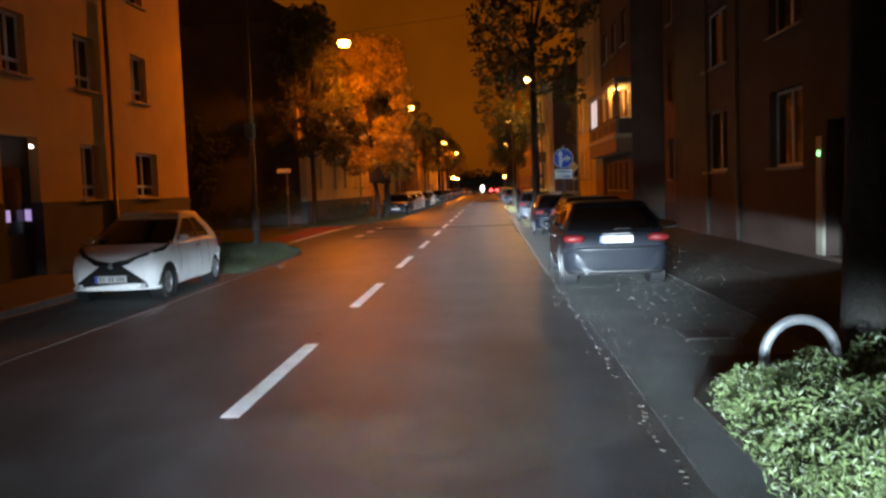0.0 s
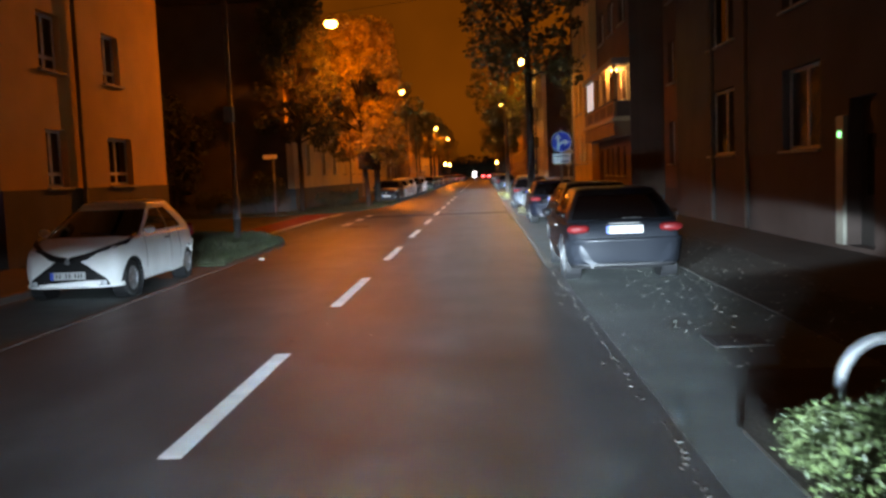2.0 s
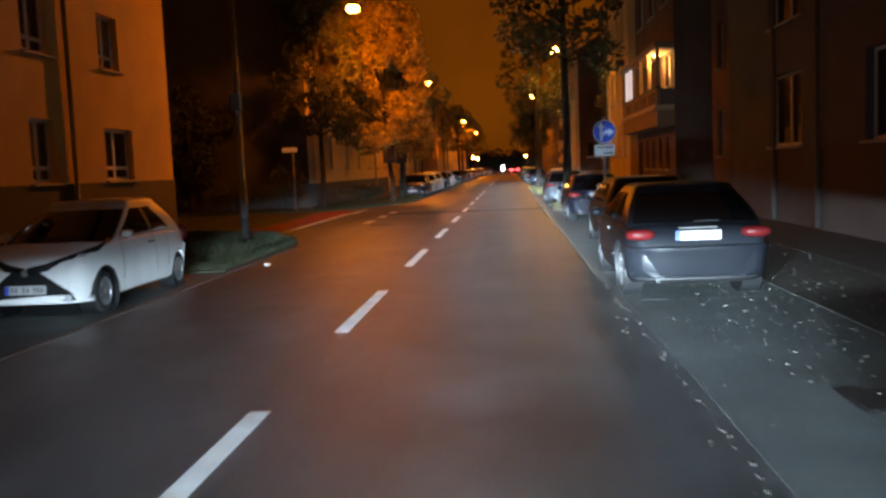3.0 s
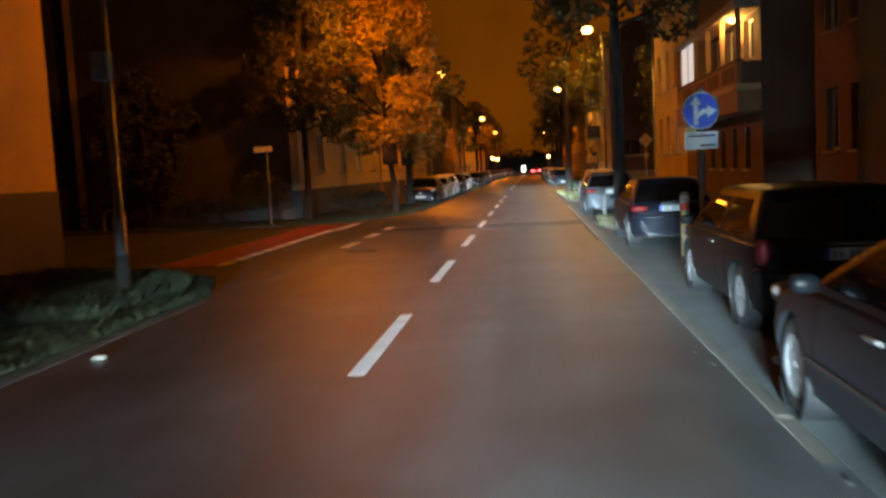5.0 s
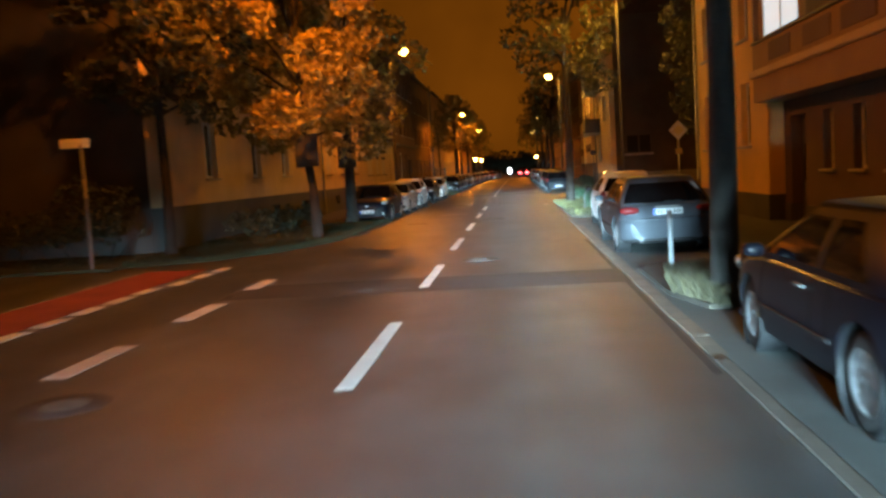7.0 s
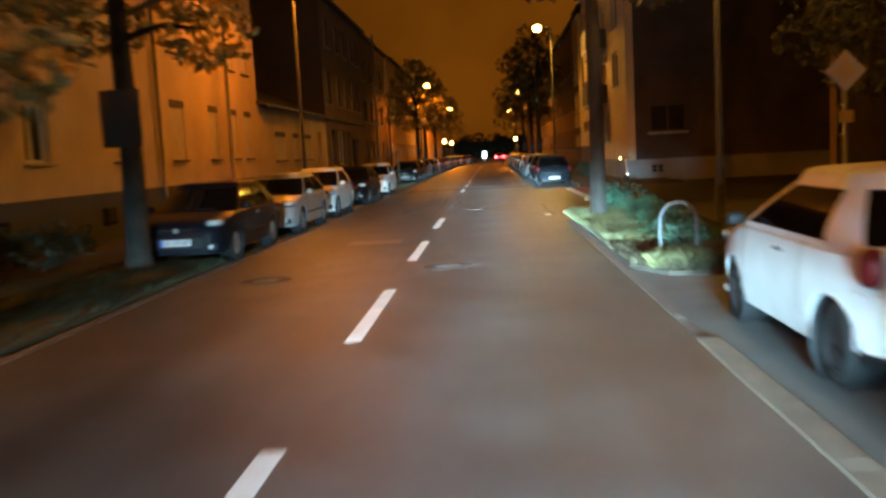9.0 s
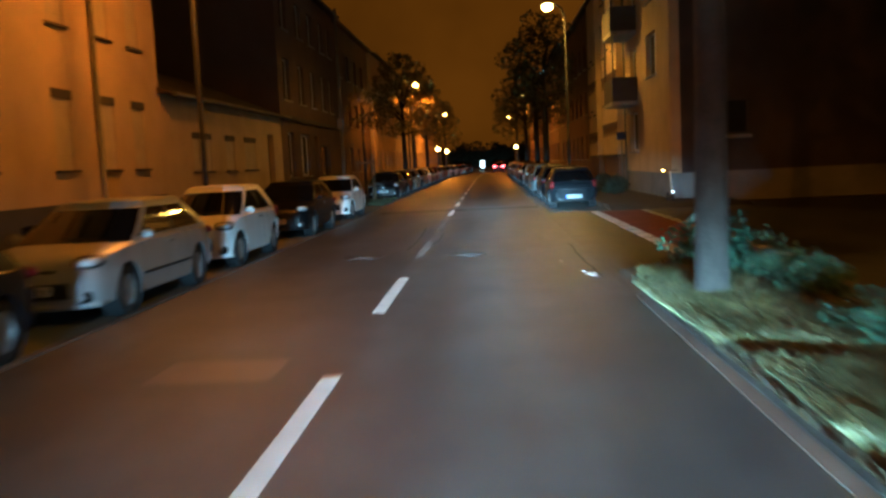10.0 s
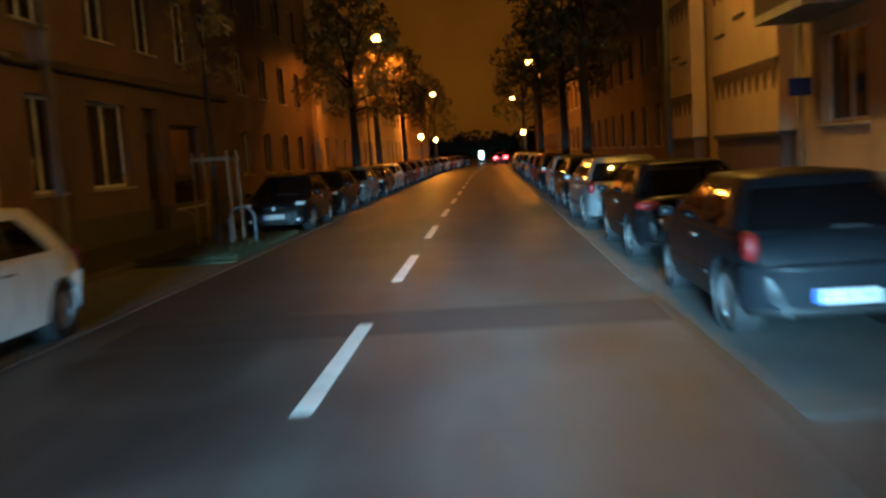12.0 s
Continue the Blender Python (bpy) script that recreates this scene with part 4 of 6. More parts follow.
# ---------------------------------------------------------------- houses
def window(house, face, y0, y1, z0, z1, out, style="plain", deep=0.16):
    """A window in a wall whose outer face is x = face; out: +1 when the street lies towards +x."""
    w = empty("window")
    w.parent = house
    xi = face - out * (0.078 if style == "shutter" else deep)

    def bx(name, a, b, ya, yb, za, zb, m, label="", bev=0.0):
        return part(name, box(min(a, b), max(a, b), ya, yb, za, zb, bev), m, w, label)

    fm = DARK_FRAME if style == "shop" else WHITE_FRAME
    t = 0.07
    bx("window_frame", xi, xi - out * 0.06, y0, y0 + t, z0, z1, fm)
    bx("window_frame", xi, xi - out * 0.06, y1 - t, y1, z0, z1, fm)
    bx("window_frame", xi, xi - out * 0.06, y0 + t, y1 - t, z1 - t, z1, fm)
    bx("window_frame", xi, xi - out * 0.06, y0 + t, y1 - t, z0, z0 + t, fm)
    ym = (y0 + y1) / 2
    if y1 - y0 > 0.85 and style != "shop":
        bx("mullion", xi, xi - out * 0.06, ym - 0.045, ym + 0.045, z0 + t, z1 - t, fm)
    if style == "panel":
        bx("transom", xi + out * 0.003, xi - out * 0.06, y0 + t, y1 - t, z0 + 0.26, z0 + 0.34, fm)
    xp = xi - out * 0.03
    cuts = [y0 + t, ym, y1 - t] if y1 - y0 > 0.85 and style != "shop" else [y0 + t, y1 - t]
    for a, b in zip(cuts, cuts[1:]):
        g = GLOW_WINDOW if style == "lit" else PANE
        part("pane", box(xp - 0.006, xp + 0.006, a, b, z0 + t, z1 - t), g, w, "brightly lit cool white window" if style == "lit" else "")
    if style == "shutter":
        bm = bmesh.new()
        zz, sheet = z0 + 0.01, []
        while zz < z1 - 0.14:
            sheet += [(0.056, zz), (0.060, zz + 0.012), (0.060, zz + 0.074), (0.056, zz + 0.088)]
            zz += 0.092
        sheet += [(0.03, sheet[-1][1]), (0.03, sheet[0][1])]
        cols = [[bm.verts.new((xi + out * px_, yy, zz2)) for px_, zz2 in sheet] for yy in (y0 + 0.01, y1 - 0.01)]
        for k in range(len(sheet)):
            k2 = (k + 1) % len(sheet)
            bm.faces.new((cols[0][k], cols[0][k2], cols[1][k2], cols[1][k]))
        bm.faces.new(cols[0])
        bm.faces.new(cols[1][::-1])
        bmesh.ops.recalc_face_normals(bm, faces=bm.faces)
        part("roller_shutter", bm, SHUTTER, w, "closed pale roller shutter")
        # the shadow bar at the lintel is painted in as a dark box
        bx("shutter_box", face + out * 0.02, xi, y0 - 0.05, y1 + 0.05, z1 - 0.16, z1 + 0.04, DARK_FRAME, "shutter box darkened for its own shadow")
    bx("window_sill", face + out * 0.09, xi - out * 0.01, y0 - 0.08, y1 + 0.08, z0 - 0.07, z0 - 0.01, DARK_FRAME if style == "shutter" else STONE_SILL, "", 0.008)


def wall_with_holes(face, out, y0, y1, z0, z1, holes, thick=0.34):
    ysn = sorted({y0, y1, *[h[0] for h in holes], *[h[1] for h in holes]})
    zsn = sorted({z0, z1, *[h[2] for h in holes], *[h[3] for h in holes]})
    ysn = [y for y in ysn if y0 <= y <= y1]
    zsn = [z for z in zsn if z0 <= z <= z1]
    bm = bmesh.new()
    xa, xb = (face - thick, face) if out > 0 else (face, face + thick)
    for ya, yb in zip(ysn, ysn[1:]):
        for za, zb2 in zip(zsn, zsn[1:]):
            cy, cz = (ya + yb) / 2, (za + zb2) / 2
            if not any(h[0] < cy < h[1] and h[2] < cz < h[3] for h in holes):
                add_box(bm, xa, xb, ya, yb, za, zb2)
    bmesh.ops.remove_doubles(bm, verts=bm.verts, dist=0.0005)
    seen = {}
    for f in bm.faces:
        seen.setdefault(tuple(round(c, 3) for c in f.calc_center_median()), []).append(f)
    bmesh.ops.delete(bm, geom=[f for fs in seen.values() if len(fs) > 1 for f in fs], context="FACES")
    return bm


def house(label, face, out, y0, y1, height, wall, plinth_z=0.0, windows=(), doors=(), pipes=(), depth=9.0, roof_rise=3.0, plinth=None, eaves=0.4, gable=None):
    h = empty("house", (0, 0, 0))
    holes = [w[:4] for w in windows] + [d[:4] for d in doors]
    part("wall", wall_with_holes(face, out, y0, y1, plinth_z, height, holes), wall, h)
    if plinth_z:
        part("plinth", wall_with_holes(face + out * 0.03, out, y0 - 0.01, y1 + 0.01, -0.1, plinth_z, [d[:4] for d in doors], 0.36), plinth or PLINTH, h, "red-brown rendered plinth" if plinth is RED_PLINTH else "grey rendered plinth")
    back = face - out * depth
    xa, xb = sorted((face - out * 0.34, back))
    for ya, yb in ((y0, y0 + 0.34), (y1 - 0.34, y1)):
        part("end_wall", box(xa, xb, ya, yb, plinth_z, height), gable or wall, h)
        if plinth_z:
            part("end_plinth", box(xa, xb, ya - 0.01, yb + 0.01, -0.1, plinth_z), plinth or PLINTH, h)
    part("back_wall", box(*sorted((back, back - out * 0.3)), y0, y1, -0.1, height), wall, h)
    # dark sheet behind the windows stands in for the unlit rooms
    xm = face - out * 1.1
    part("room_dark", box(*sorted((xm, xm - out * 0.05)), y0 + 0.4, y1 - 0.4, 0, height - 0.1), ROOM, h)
    for w in windows:
        window(h, face, *w[:4], out, w[4] if len(w) > 4 else "plain")
    for d in doors:
        dd = empty("door")
        dd.parent = h
        xi = face - out * 0.22
        part("door_frame", box(*sorted((xi, xi - out * 0.07)), d[0], d[1], d[3] - 0.45, d[3]), DARK_FRAME, dd)
        part("door_leaf", box(*sorted((xi, xi - out * 0.05)), d[0], d[1], d[2], d[3] - 0.45), d[4] if len(d) > 4 else DARK_FRAME, dd)
        part("door_pane", box(*sorted((xi + out * 0.012, xi)), d[0] + 0.25, d[1] - 0.25, d[2] + 0.9, d[3] - 0.65), PANE, dd)
        part("door_handle", box(*sorted((xi + out * 0.06, xi)), d[0] + 0.1, d[0] + 0.14, d[2] + 0.85, d[2] + 1.35), GALV, dd)
    for py in pipes:
        part("drainpipe", tube([(face + out * 0.09, py, 0.05), (face + out * 0.09, py, height)], 0.055, 8), ZINC, h, "round zinc downpipe", True)
    # pitched roof
    ea, eb = face + out * eaves, back - out * eaves
    mid = (face + back) / 2
    bm = bmesh.new()
    for yy in (y0 - 0.15, y1 + 0.15):
        bm.verts.new((ea, yy, height))
        bm.verts.new((mid, yy, height + roof_rise))
        bm.verts.new((eb, yy, height))
    bm.verts.ensure_lookup_table()
    v = bm.verts
    for q in ((0, 1, 4, 3), (1, 2, 5, 4), (0, 3, 5, 2), (0, 2, 1), (3, 4, 5)):
        bm.faces.new([v[i] for i in q])
    bmesh.ops.recalc_face_normals(bm, faces=bm.faces)
    part("roof", bm, ROOF, h)
    part("gutter", tube([(ea + out * 0.05, y0, height - 0.02), (ea + out * 0.05, y1, height - 0.02)], 0.07, 8), ZINC, h)
    return tagged(h, label, "house")


def rows(ylist, floors, style="plain"):
    return [(a, b, z0, z1, style) for a, b in ylist for z0, z1 in floors]


UP = [(4.32, 5.58), (6.98, 8.24)]
w1 = [(16.95, 18.45, 1.70, 2.92, "panel"), (13.75, 14.72, 1.70, 3.0, "panel")]
w1 += rows([(16.95, 18.0), (13.72, 14.78), (10.65, 11.6), (7.0, 8.2), (3.5, 4.7), (0.0, 1.2)], UP, "panel")
w1 += rows([(7.0, 8.2), (3.5, 4.7), (0.0, 1.2)], [(1.7, 3.0)], "panel")
h1 = house("ochre rendered apartment house on a tall grey plinth", -7.6, 1, -22, 20.95, 10.4, ORANGE_WALL, 1.66, w1, [(10.35, 11.8, 0.1, 3.05)], (15.3,))
part("door_lamp", blob(0.03, 0.04, 0.04, -7.45, 11.25, 2.82), GLOW_COOL, h1, "small lit lamp over the door")
for y in (10.65, 11.45):
    part("bell_panel", box(-7.74, -7.70, y - 0.09, y + 0.09, 1.28, 1.52), GLOW_BELL, h1, "dimly lit bell panel")

w2 = rows([(58.5, 59.5), (61.87, 62.64), (64.08, 64.82), (65.9, 66.63), (54.6, 55.6), (50.6, 51.6), (46.8, 47.8), (42.2, 43.2)], [(1.92, 3.58), (4.98, 6.64), (8.0, 9.6)], "shutter")
w2 = [(q[0], q[1], q[2], q[3], "plain") if q[0] < 52 and q[2] < 4 else q for q in w2]
h2 = house("cream rendered apartment house with shutter boxes", -7.6, 1, 38.9, 67.8, 10.6, CREAM_WALL, 1.2, w2, [], (63.8, 57.4), plinth=PLINTH, gable=SHADED_GABLE)
for y in (44.4, 49.0, 53.6, 60.2):
    part("cellar_window", box(-7.575, -7.545, y, y + 0.7, 0.45, 0.85), PANE, h2, "small dark cellar window")
w3 = [(70.3, 72.0, 1.80, 2.95, "shutter"), (73.6, 74.6, 1.80, 2.95, "shutter"), (75.9, 77.4, 1.80, 2.95, "shutter")]
house("low cream rendered outbuilding with a dark roof", -7.6, 1, 67.82, 81.75, 3.95, CREAM_WALL, 0.4, w3, [(79.3, 80.3, 0.1, 3.2)], (), roof_rise=1.5, depth=6)
w4 = rows([(82.75, 84.0), (85.9, 87.15), (88.7, 89.95), (91.6, 92.85), (94.0, 95.0)], [(4.85, 6.7), (8.0, 9.6)], "plain") + [(83.0, 84.2, 1.4, 3.4, "plain"), (85.6, 87.7, 1.4, 3.4, "plain"), (90.6, 93.2, 0.65, 3.0, "shop")]
h4 = house("brown rendered town house with a moulded band and shopfront", -7.6, 1, 81.8, 96.0, 10.5, BROWN_WALL, 0.75, w4, [(88.75, 89.95, 0.1, 3.4)], ())
part("cornice", box(-7.6, -7.42, 81.8, 96.0, 3.92, 4.12, 0.02), DARK_FRAME, h4, "dark moulded storey band")
w5 = rows([(98.5 + 3.2 * i, 99.6 + 3.2 * i) for i in range(4)], [(1.4, 3.0), (4.4, 6.0), (7.4, 9.0)])
house("dark rendered town house", -7.8, 1, 96.4, 112.0, 10.5, BROWN_WALL, 0.7, w5, [(111.0, 111.9, 0.1, 2.6)], ())
w6 = rows([(114 + 3.0 * i, 115.1 + 3.0 * i) for i in range(8)], [(1.4, 3.0), (4.4, 6.0), (7.4, 9.0)])
house("cream rendered town house lit by the street lamp", -7.6, 1, 112.4, 138.0, 10.5, CREAM_WALL, 0.7, w6, [(137.0, 137.9, 0.1, 2.6)], ())
w7 = rows([(140 + 3.4 * i, 141.4 + 3.4 * i) for i in range(16)], [(1.2, 3.2), (4.6, 6.2), (7.6, 9.2)])
house("pale rendered row of town houses", -7.6, 1, 138.4, 196.0, 10.8, CREAM_WALL, 0.5, w7, [], ())

wr1 = [(12.0, 14.1, 1.86, 3.55, "plain"), (17.7, 20.1, 1.86, 3.6, "plain")] + rows([(12.0, 14.1), (17.7, 20.1), (6.4, 8.2), (1.2, 3.0)], [(4.8, 6.4), (7.8, 9.4)]) + rows([(6.4, 8.2), (1.2, 3.0)], [(1.86, 3.5)])
r1 = house("grey-brown rendered apartment house with downpipes", 8.45, -1, -22, 24.2, 11, GREY_WALL, 1.8, wr1, [(9.6, 10.7, 0.1, 2.7)], (19.5, 16.4), plinth=RED_PLINTH)
part("door_reveal", box(8.36, 8.44, 10.72, 11.05, 0.1, 2.4, 0.01), DIM_WHITE, r1, "pale door surround")
part("door_signal", box(8.34, 8.36, 10.82, 10.92, 2.02, 2.12), GLOW_GREEN, r1, "small green signal lamp")
wr2 = rows([(25.0, 25.9), (26.7, 27.6)], [(1.7, 3.2), (4.6, 6.1), (7.5, 9.0)])
house("brown rendered recessed house front", 8.9, -1, 24.25, 28.4, 11, BROWN_WALL, 0.8, wr2, [], ())
wl = rows([(29.9, 31.0), (32.2, 33.3), (34.2, 35.3)], [(4.35, 5.5)]) + rows([(30.4, 31.0), (32.0, 32.6), (33.6, 34.2), (35.2, 35.8)], [(1.3, 2.5)]) + rows([(30, 31.5), (33, 34.5), (36, 37.5)], [(7.4, 8.8)])
r2 = house("brown rendered house with a lit covered balcony", 7.75, -1, 29.1, 38.4, 10.6, BROWN_WALL, 0.5, wl, [(36.9, 37.9, 0.1, 2.5)], ())
# covered balcony: apron, moulded sill, panelled parapet, posts and a glazed end bay
bal = empty("balcony")
bal.parent = r2
part("apron", box(7.12, 7.75, 29.15, 38.6, 2.86, 3.42, 0.015), OCHRE_TRIM, bal, "plain rendered apron under the balcony")
part("sill_moulding", box(7.04, 7.74, 29.1, 38.65, 3.425, 3.60, 0.03), CREAM_WALL, bal, "pale projecting sill moulding")
part("parapet", box(7.12, 7.24, 29.15, 38.6, 3.605, 4.19, 0.01), OCHRE_TRIM, bal, "rendered balcony parapet")
part("end_parapet", box(7.245, 7.74, 29.15, 29.27, 3.605, 4.19), BROWN_WALL, bal)
part("handrail", box(7.08, 7.28, 29.12, 38.6, 4.195, 4.26, 0.012), DARK_FRAME, bal, "dark timber handrail")
part("upper_slab", box(7.05, 7.75, 29.1, 38.65, 5.62, 5.84, 0.02), CONCRETE, bal)
part("balcony_ceiling", box(7.1, 7.74, 29.2, 35.2, 5.58, 5.615), CREAM_WALL, bal, "pale ceiling boards")
for y in (29.25, 31.2, 33.2, 35.2, 37.85, 38.5):
    part("balcony_post", box(7.12, 7.25, y - 0.06, y + 0.06, 4.265, 5.615, 0.01), OCHRE_TRIM, bal)
for y in (30.2, 32.2, 34.2, 36.5):
    part("parapet_panel", box(7.10, 7.125, y - 0.75, y + 0.75, 3.70, 4.10, 0.008), BROWN_WALL, bal, "recessed-looking panel on the parapet")
for y in (35.27, 36.52):
    pane_y = y + 0.03
    part("bay_pane", box(7.17, 7.185, pane_y, pane_y + 1.16, 4.32, 5.56), GLOW_WINDOW, bal, "brightly lit cool white pane")
    part("bay_frame", box(7.14, 7.21, y + 1.195, y + 1.25, 4.27, 5.61), WHITE_FRAME, bal)
part("bay_end_wall", box(7.26, 7.74, 35.22, 35.3, 4.265, 5.6), BROWN_WALL, bal)
part("ceiling_lamp", blob(0.12, 0.12, 0.05, 7.45, 31.0, 5.55), GLOW_WARM, bal, "lit round balcony lamp")
point_lamp("balcony_light", (7.45, 31.0, 5.38), 110, (1.0, 0.58, 0.16), 0.08)
wr3 = rows([(40.0, 40.9), (42.2, 43.1), (44.4, 45.3)], [(1.9, 3.5), (4.6, 6.2), (7.4, 9.0)])
house("ochre rendered corner house", 7.4, -1, 38.45, 46.3, 10.6, ORANGE_WALL, 0.7, wr3, [], (46.0,))
wr4 = [(81.1, 83.1, 1.8, 3.45, "plain"), (77.0, 79.0, 4.6, 6.2, "plain"), (77.0, 79.0, 7.4, 9.0, "plain"), (81.3, 82.9, 4.0, 6.1, "plain"), (81.3, 82.9, 6.9, 8.9, "plain")]
r4 = house("rendered corner house with pale bay and a shade-darkened gable", 7.6, -1, 74.6, 91.5, 11, CREAM_WALL, 0.96, wr4, [], (84.0,), plinth=HEADLIT_PLINTH, gable=SHADED_GABLE)
gw = empty("gable_window")
gw.parent = r4
for x0, x1, z0, z1, cross in ((8.6, 10.2, 2.2, 3.4, False), (8.6, 9.2, 0.32, 0.74, True)):
    part("window_pane", box(x0 + 0.06, x1 - 0.06, 74.57, 74.585, z0 + 0.06, z1 - 0.06), PANE, gw)
    xm = (x0 + x1) / 2
    for a, b, c, d in ((x0, x0 + 0.06, z0, z1), (x1 - 0.06, x1, z0, z1), (x0 + 0.06, x1 - 0.06, z0, z0 + 0.06), (x0 + 0.06, x1 - 0.06, z1 - 0.06, z1), (xm - 0.04, xm + 0.04, z0 + 0.06, z1 - 0.06)):
        # frame colour darkened as well, for the unlit gable
        part("window_frame", box(a, b, 74.53, 74.583, c, d), ZINC if cross else DARK_FRAME, gw)
    if cross:
        part("cross_bar", box(x0 + 0.06, x1 - 0.06, 74.526, 74.578, (z0 + z1) / 2 - 0.02, (z0 + z1) / 2 + 0.02), ZINC, gw)
    else:
        part("window_sill", box(x0 - 0.1, x1 + 0.1, 74.46, 74.585, z0 - 0.14, z0 - 0.02, 0.01), STONE_SILL, gw, "pale stone sill")


def bay_front(parent, x, y0, y1, top, floors, wall):
    """A flat projecting bay with a pale zigzag valance under each storey."""
    bay = empty("bay_front")
    bay.parent = parent
    part("bay_wall", box(x, x + 0.4, y0, y1, 1.72, top), wall, bay, "pale projecting bay wall")
    part("bay_base", box(x + 0.03, x + 0.4, y0, y1, -0.1, 1.70), BROWN_WALL, bay)
    part("bay_ledge", box(x - 0.06, x + 0.4, y0 - 0.03, y1 + 0.03, 1.62, 1.72, 0.01), DARK_FRAME, bay, "dark ledge under the bay")
    for z in floors:
        bm = bmesh.new()
        n = int((y1 - y0) / 0.55)
        st = (y1 - y0) / n
        for i in range(n):
            y = y0 + i * st
            a = [bm.verts.new((xx, yy, zz)) for xx in (x - 0.03, x + 0.004) for yy, zz in ((y, z), (y + st, z), (y + st / 2, z - 0.5))]
            bm.faces.new(a[:3])
            bm.faces.new(a[3:][::-1])
            for j in range(3):
                bm.faces.new((a[j], a[(j + 1) % 3], a[3 + (j + 1) % 3], a[3 + j]))
        add_box(bm, x - 0.05, x + 0.004, y0, y1, z, z + 0.12)
        bmesh.ops.recalc_face_normals(bm, faces=bm.faces)
        part("zigzag_band", bm, BROWN_WALL, bay, "dark zigzag moulded band")
        for k in range(3):
            yy = y0 + 0.5 + k * (y1 - y0 - 1.6) / 2
            zz = z + 1.0 + 0.25 * (k % 2)
            part("ledge_bar", box(x - 0.07, x + 0.004, yy, yy + 0.75, zz, zz + 0.07), DARK_FRAME, bay, "short dark sill bar")
            part("blind_pane", box(x - 0.012, x + 0.004, yy + 0.05, yy + 0.70, zz + 0.07, zz + 1.1), wall, bay, "pale closed blind")


bay_front(r4, 7.2, 84.25, 89.2, 10.6, (3.08, 5.4, 8.0), CREAM_WALL)
for z in (3.72, 6.6):
    b2 = empty("small_balcony")
    b2.parent = r4
    part("floor", box(6.55, 7.6, 81.0, 83.6, z, z + 0.16), CONCRETE, b2)
    part("front", box(6.55, 6.61, 81.0, 83.6, z + 0.16, z + 1.15), DARK_FRAME, b2, "dark balcony front")
    for y in (81.0, 83.54):
        part("side", box(6.61, 7.6, y, y + 0.06, z + 0.16, z + 1.15), DARK_FRAME, b2, "dark balcony side")
    for x, y in ((6.62, 81.08), (6.62, 83.5)):
        part("balcony_post", tube([(x, y, z + 1.15), (x, y, z + 2.88)], 0.04, 8), DARK_FRAME, b2)
r5 = house("pale narrow house with a zigzag band over its bay", 7.75, -1, 91.55, 95.95, 10.8, BROWN_WALL, 0.9, [], [], ())
bay_front(r5, 7.25, 91.9, 95.6, 10.2, (2.85, 5.6), CREAM_WALL)
wr5 = rows([(97 + 3.1 * i, 98.2 + 3.1 * i) for i in range(9)], [(1.5, 3.1), (4.5, 6.1), (7.5, 9.1)])
house("dark brown rendered town house", 8.0, -1, 96.0, 126.0, 11, BROWN_WALL, 0.7, wr5, [], (96.5,))
wr6 = rows([(128 + 3.4 * i, 129.3 + 3.4 * i) for i in range(18)], [(1.5, 3.1), (4.5, 6.1), (7.5, 9.1)])
house("row of brown rendered town houses", 8.0, -1, 126.5, 192.0, 11, BROWN_WALL, 0.7, wr6, [], ())
# gardens and far end close the place
house("dark house set back behind the garden", -20, 1, 4.0, 20.9, 9, GREY_WALL, 0.8, rows([(6 + 3 * i, 7.1 + 3 * i) for i in range(4)], [(1.6, 3.0), (4.4, 5.8)]), [], ())
house("dark house set back behind the corner garden", -17.5, 1, 39.0, 62.0, 9.5, GREY_WALL, 0.8, rows([(41 + 3 * i, 42.1 + 3 * i) for i in range(6)], [(1.6, 3.0), (4.4, 5.8)]), [], ())
house("dark house across the side street", 17, -1, 72.0, 92.0, 10, GREY_WALL, 0.8, rows([(74 + 3 * i, 75.2 + 3 * i) for i in range(5)], [(1.6, 3.0), (4.4, 5.8)]), [], ())
house("dark house behind the trees", 16, -1, 47.5, 58.0, 9.5, GREY_WALL, 0.8, rows([(49 + 2.6 * i, 50.6 + 2.6 * i) for i in range(3)], [(1.6, 3.2), (4.4, 6.0)]), [], ())


# ---------------------------------------------------------------- trees, shrubs, growth
def leaf_cloud(name, clumps, per, size, material, parent, seed, squash=0.8, slim=0.5, rise=0.2):
    """Many small bent leaves scattered in clumps: (x, y, z, radius)."""
    r = np.random.RandomState(seed)
    verts, faces = [], []
    for cx, cy, cz, cr in clumps:
        n = int(per * cr * cr)
        d = r.normal(size=(n, 3))
        d /= np.linalg.norm(d, axis=1)[:, None]
        rad = cr * r.uniform(0.55, 1.08, n) ** 0.7
        pts = np.stack([cx + d[:, 0] * rad, cy + d[:, 1] * rad, cz + d[:, 2] * rad * squash], 1)
        a = r.normal(size=(n, 3)) + (-rise, 0, rise)
        a /= np.linalg.norm(a, axis=1)[:, None]
        b = np.cross(a, r.normal(size=(n, 3)))
        b /= np.linalg.norm(b, axis=1)[:, None] + 1e-6
        s = size * r.uniform(0.6, 1.35, n)[:, None]
        nn = np.cross(a, b) * s * 0.22
        base = len(verts)
        q = np.stack([pts - a * s, pts + b * s * slim + nn, pts + a * s, pts - b * s * slim + nn], 1).reshape(-1, 3)
        verts.extend(map(tuple, q))
        for i in range(n):
            k = base + 4 * i
            faces.append((k, k + 1, k + 2))
            faces.append((k, k + 2, k + 3))
    return raw(name, verts, faces, material, parent)


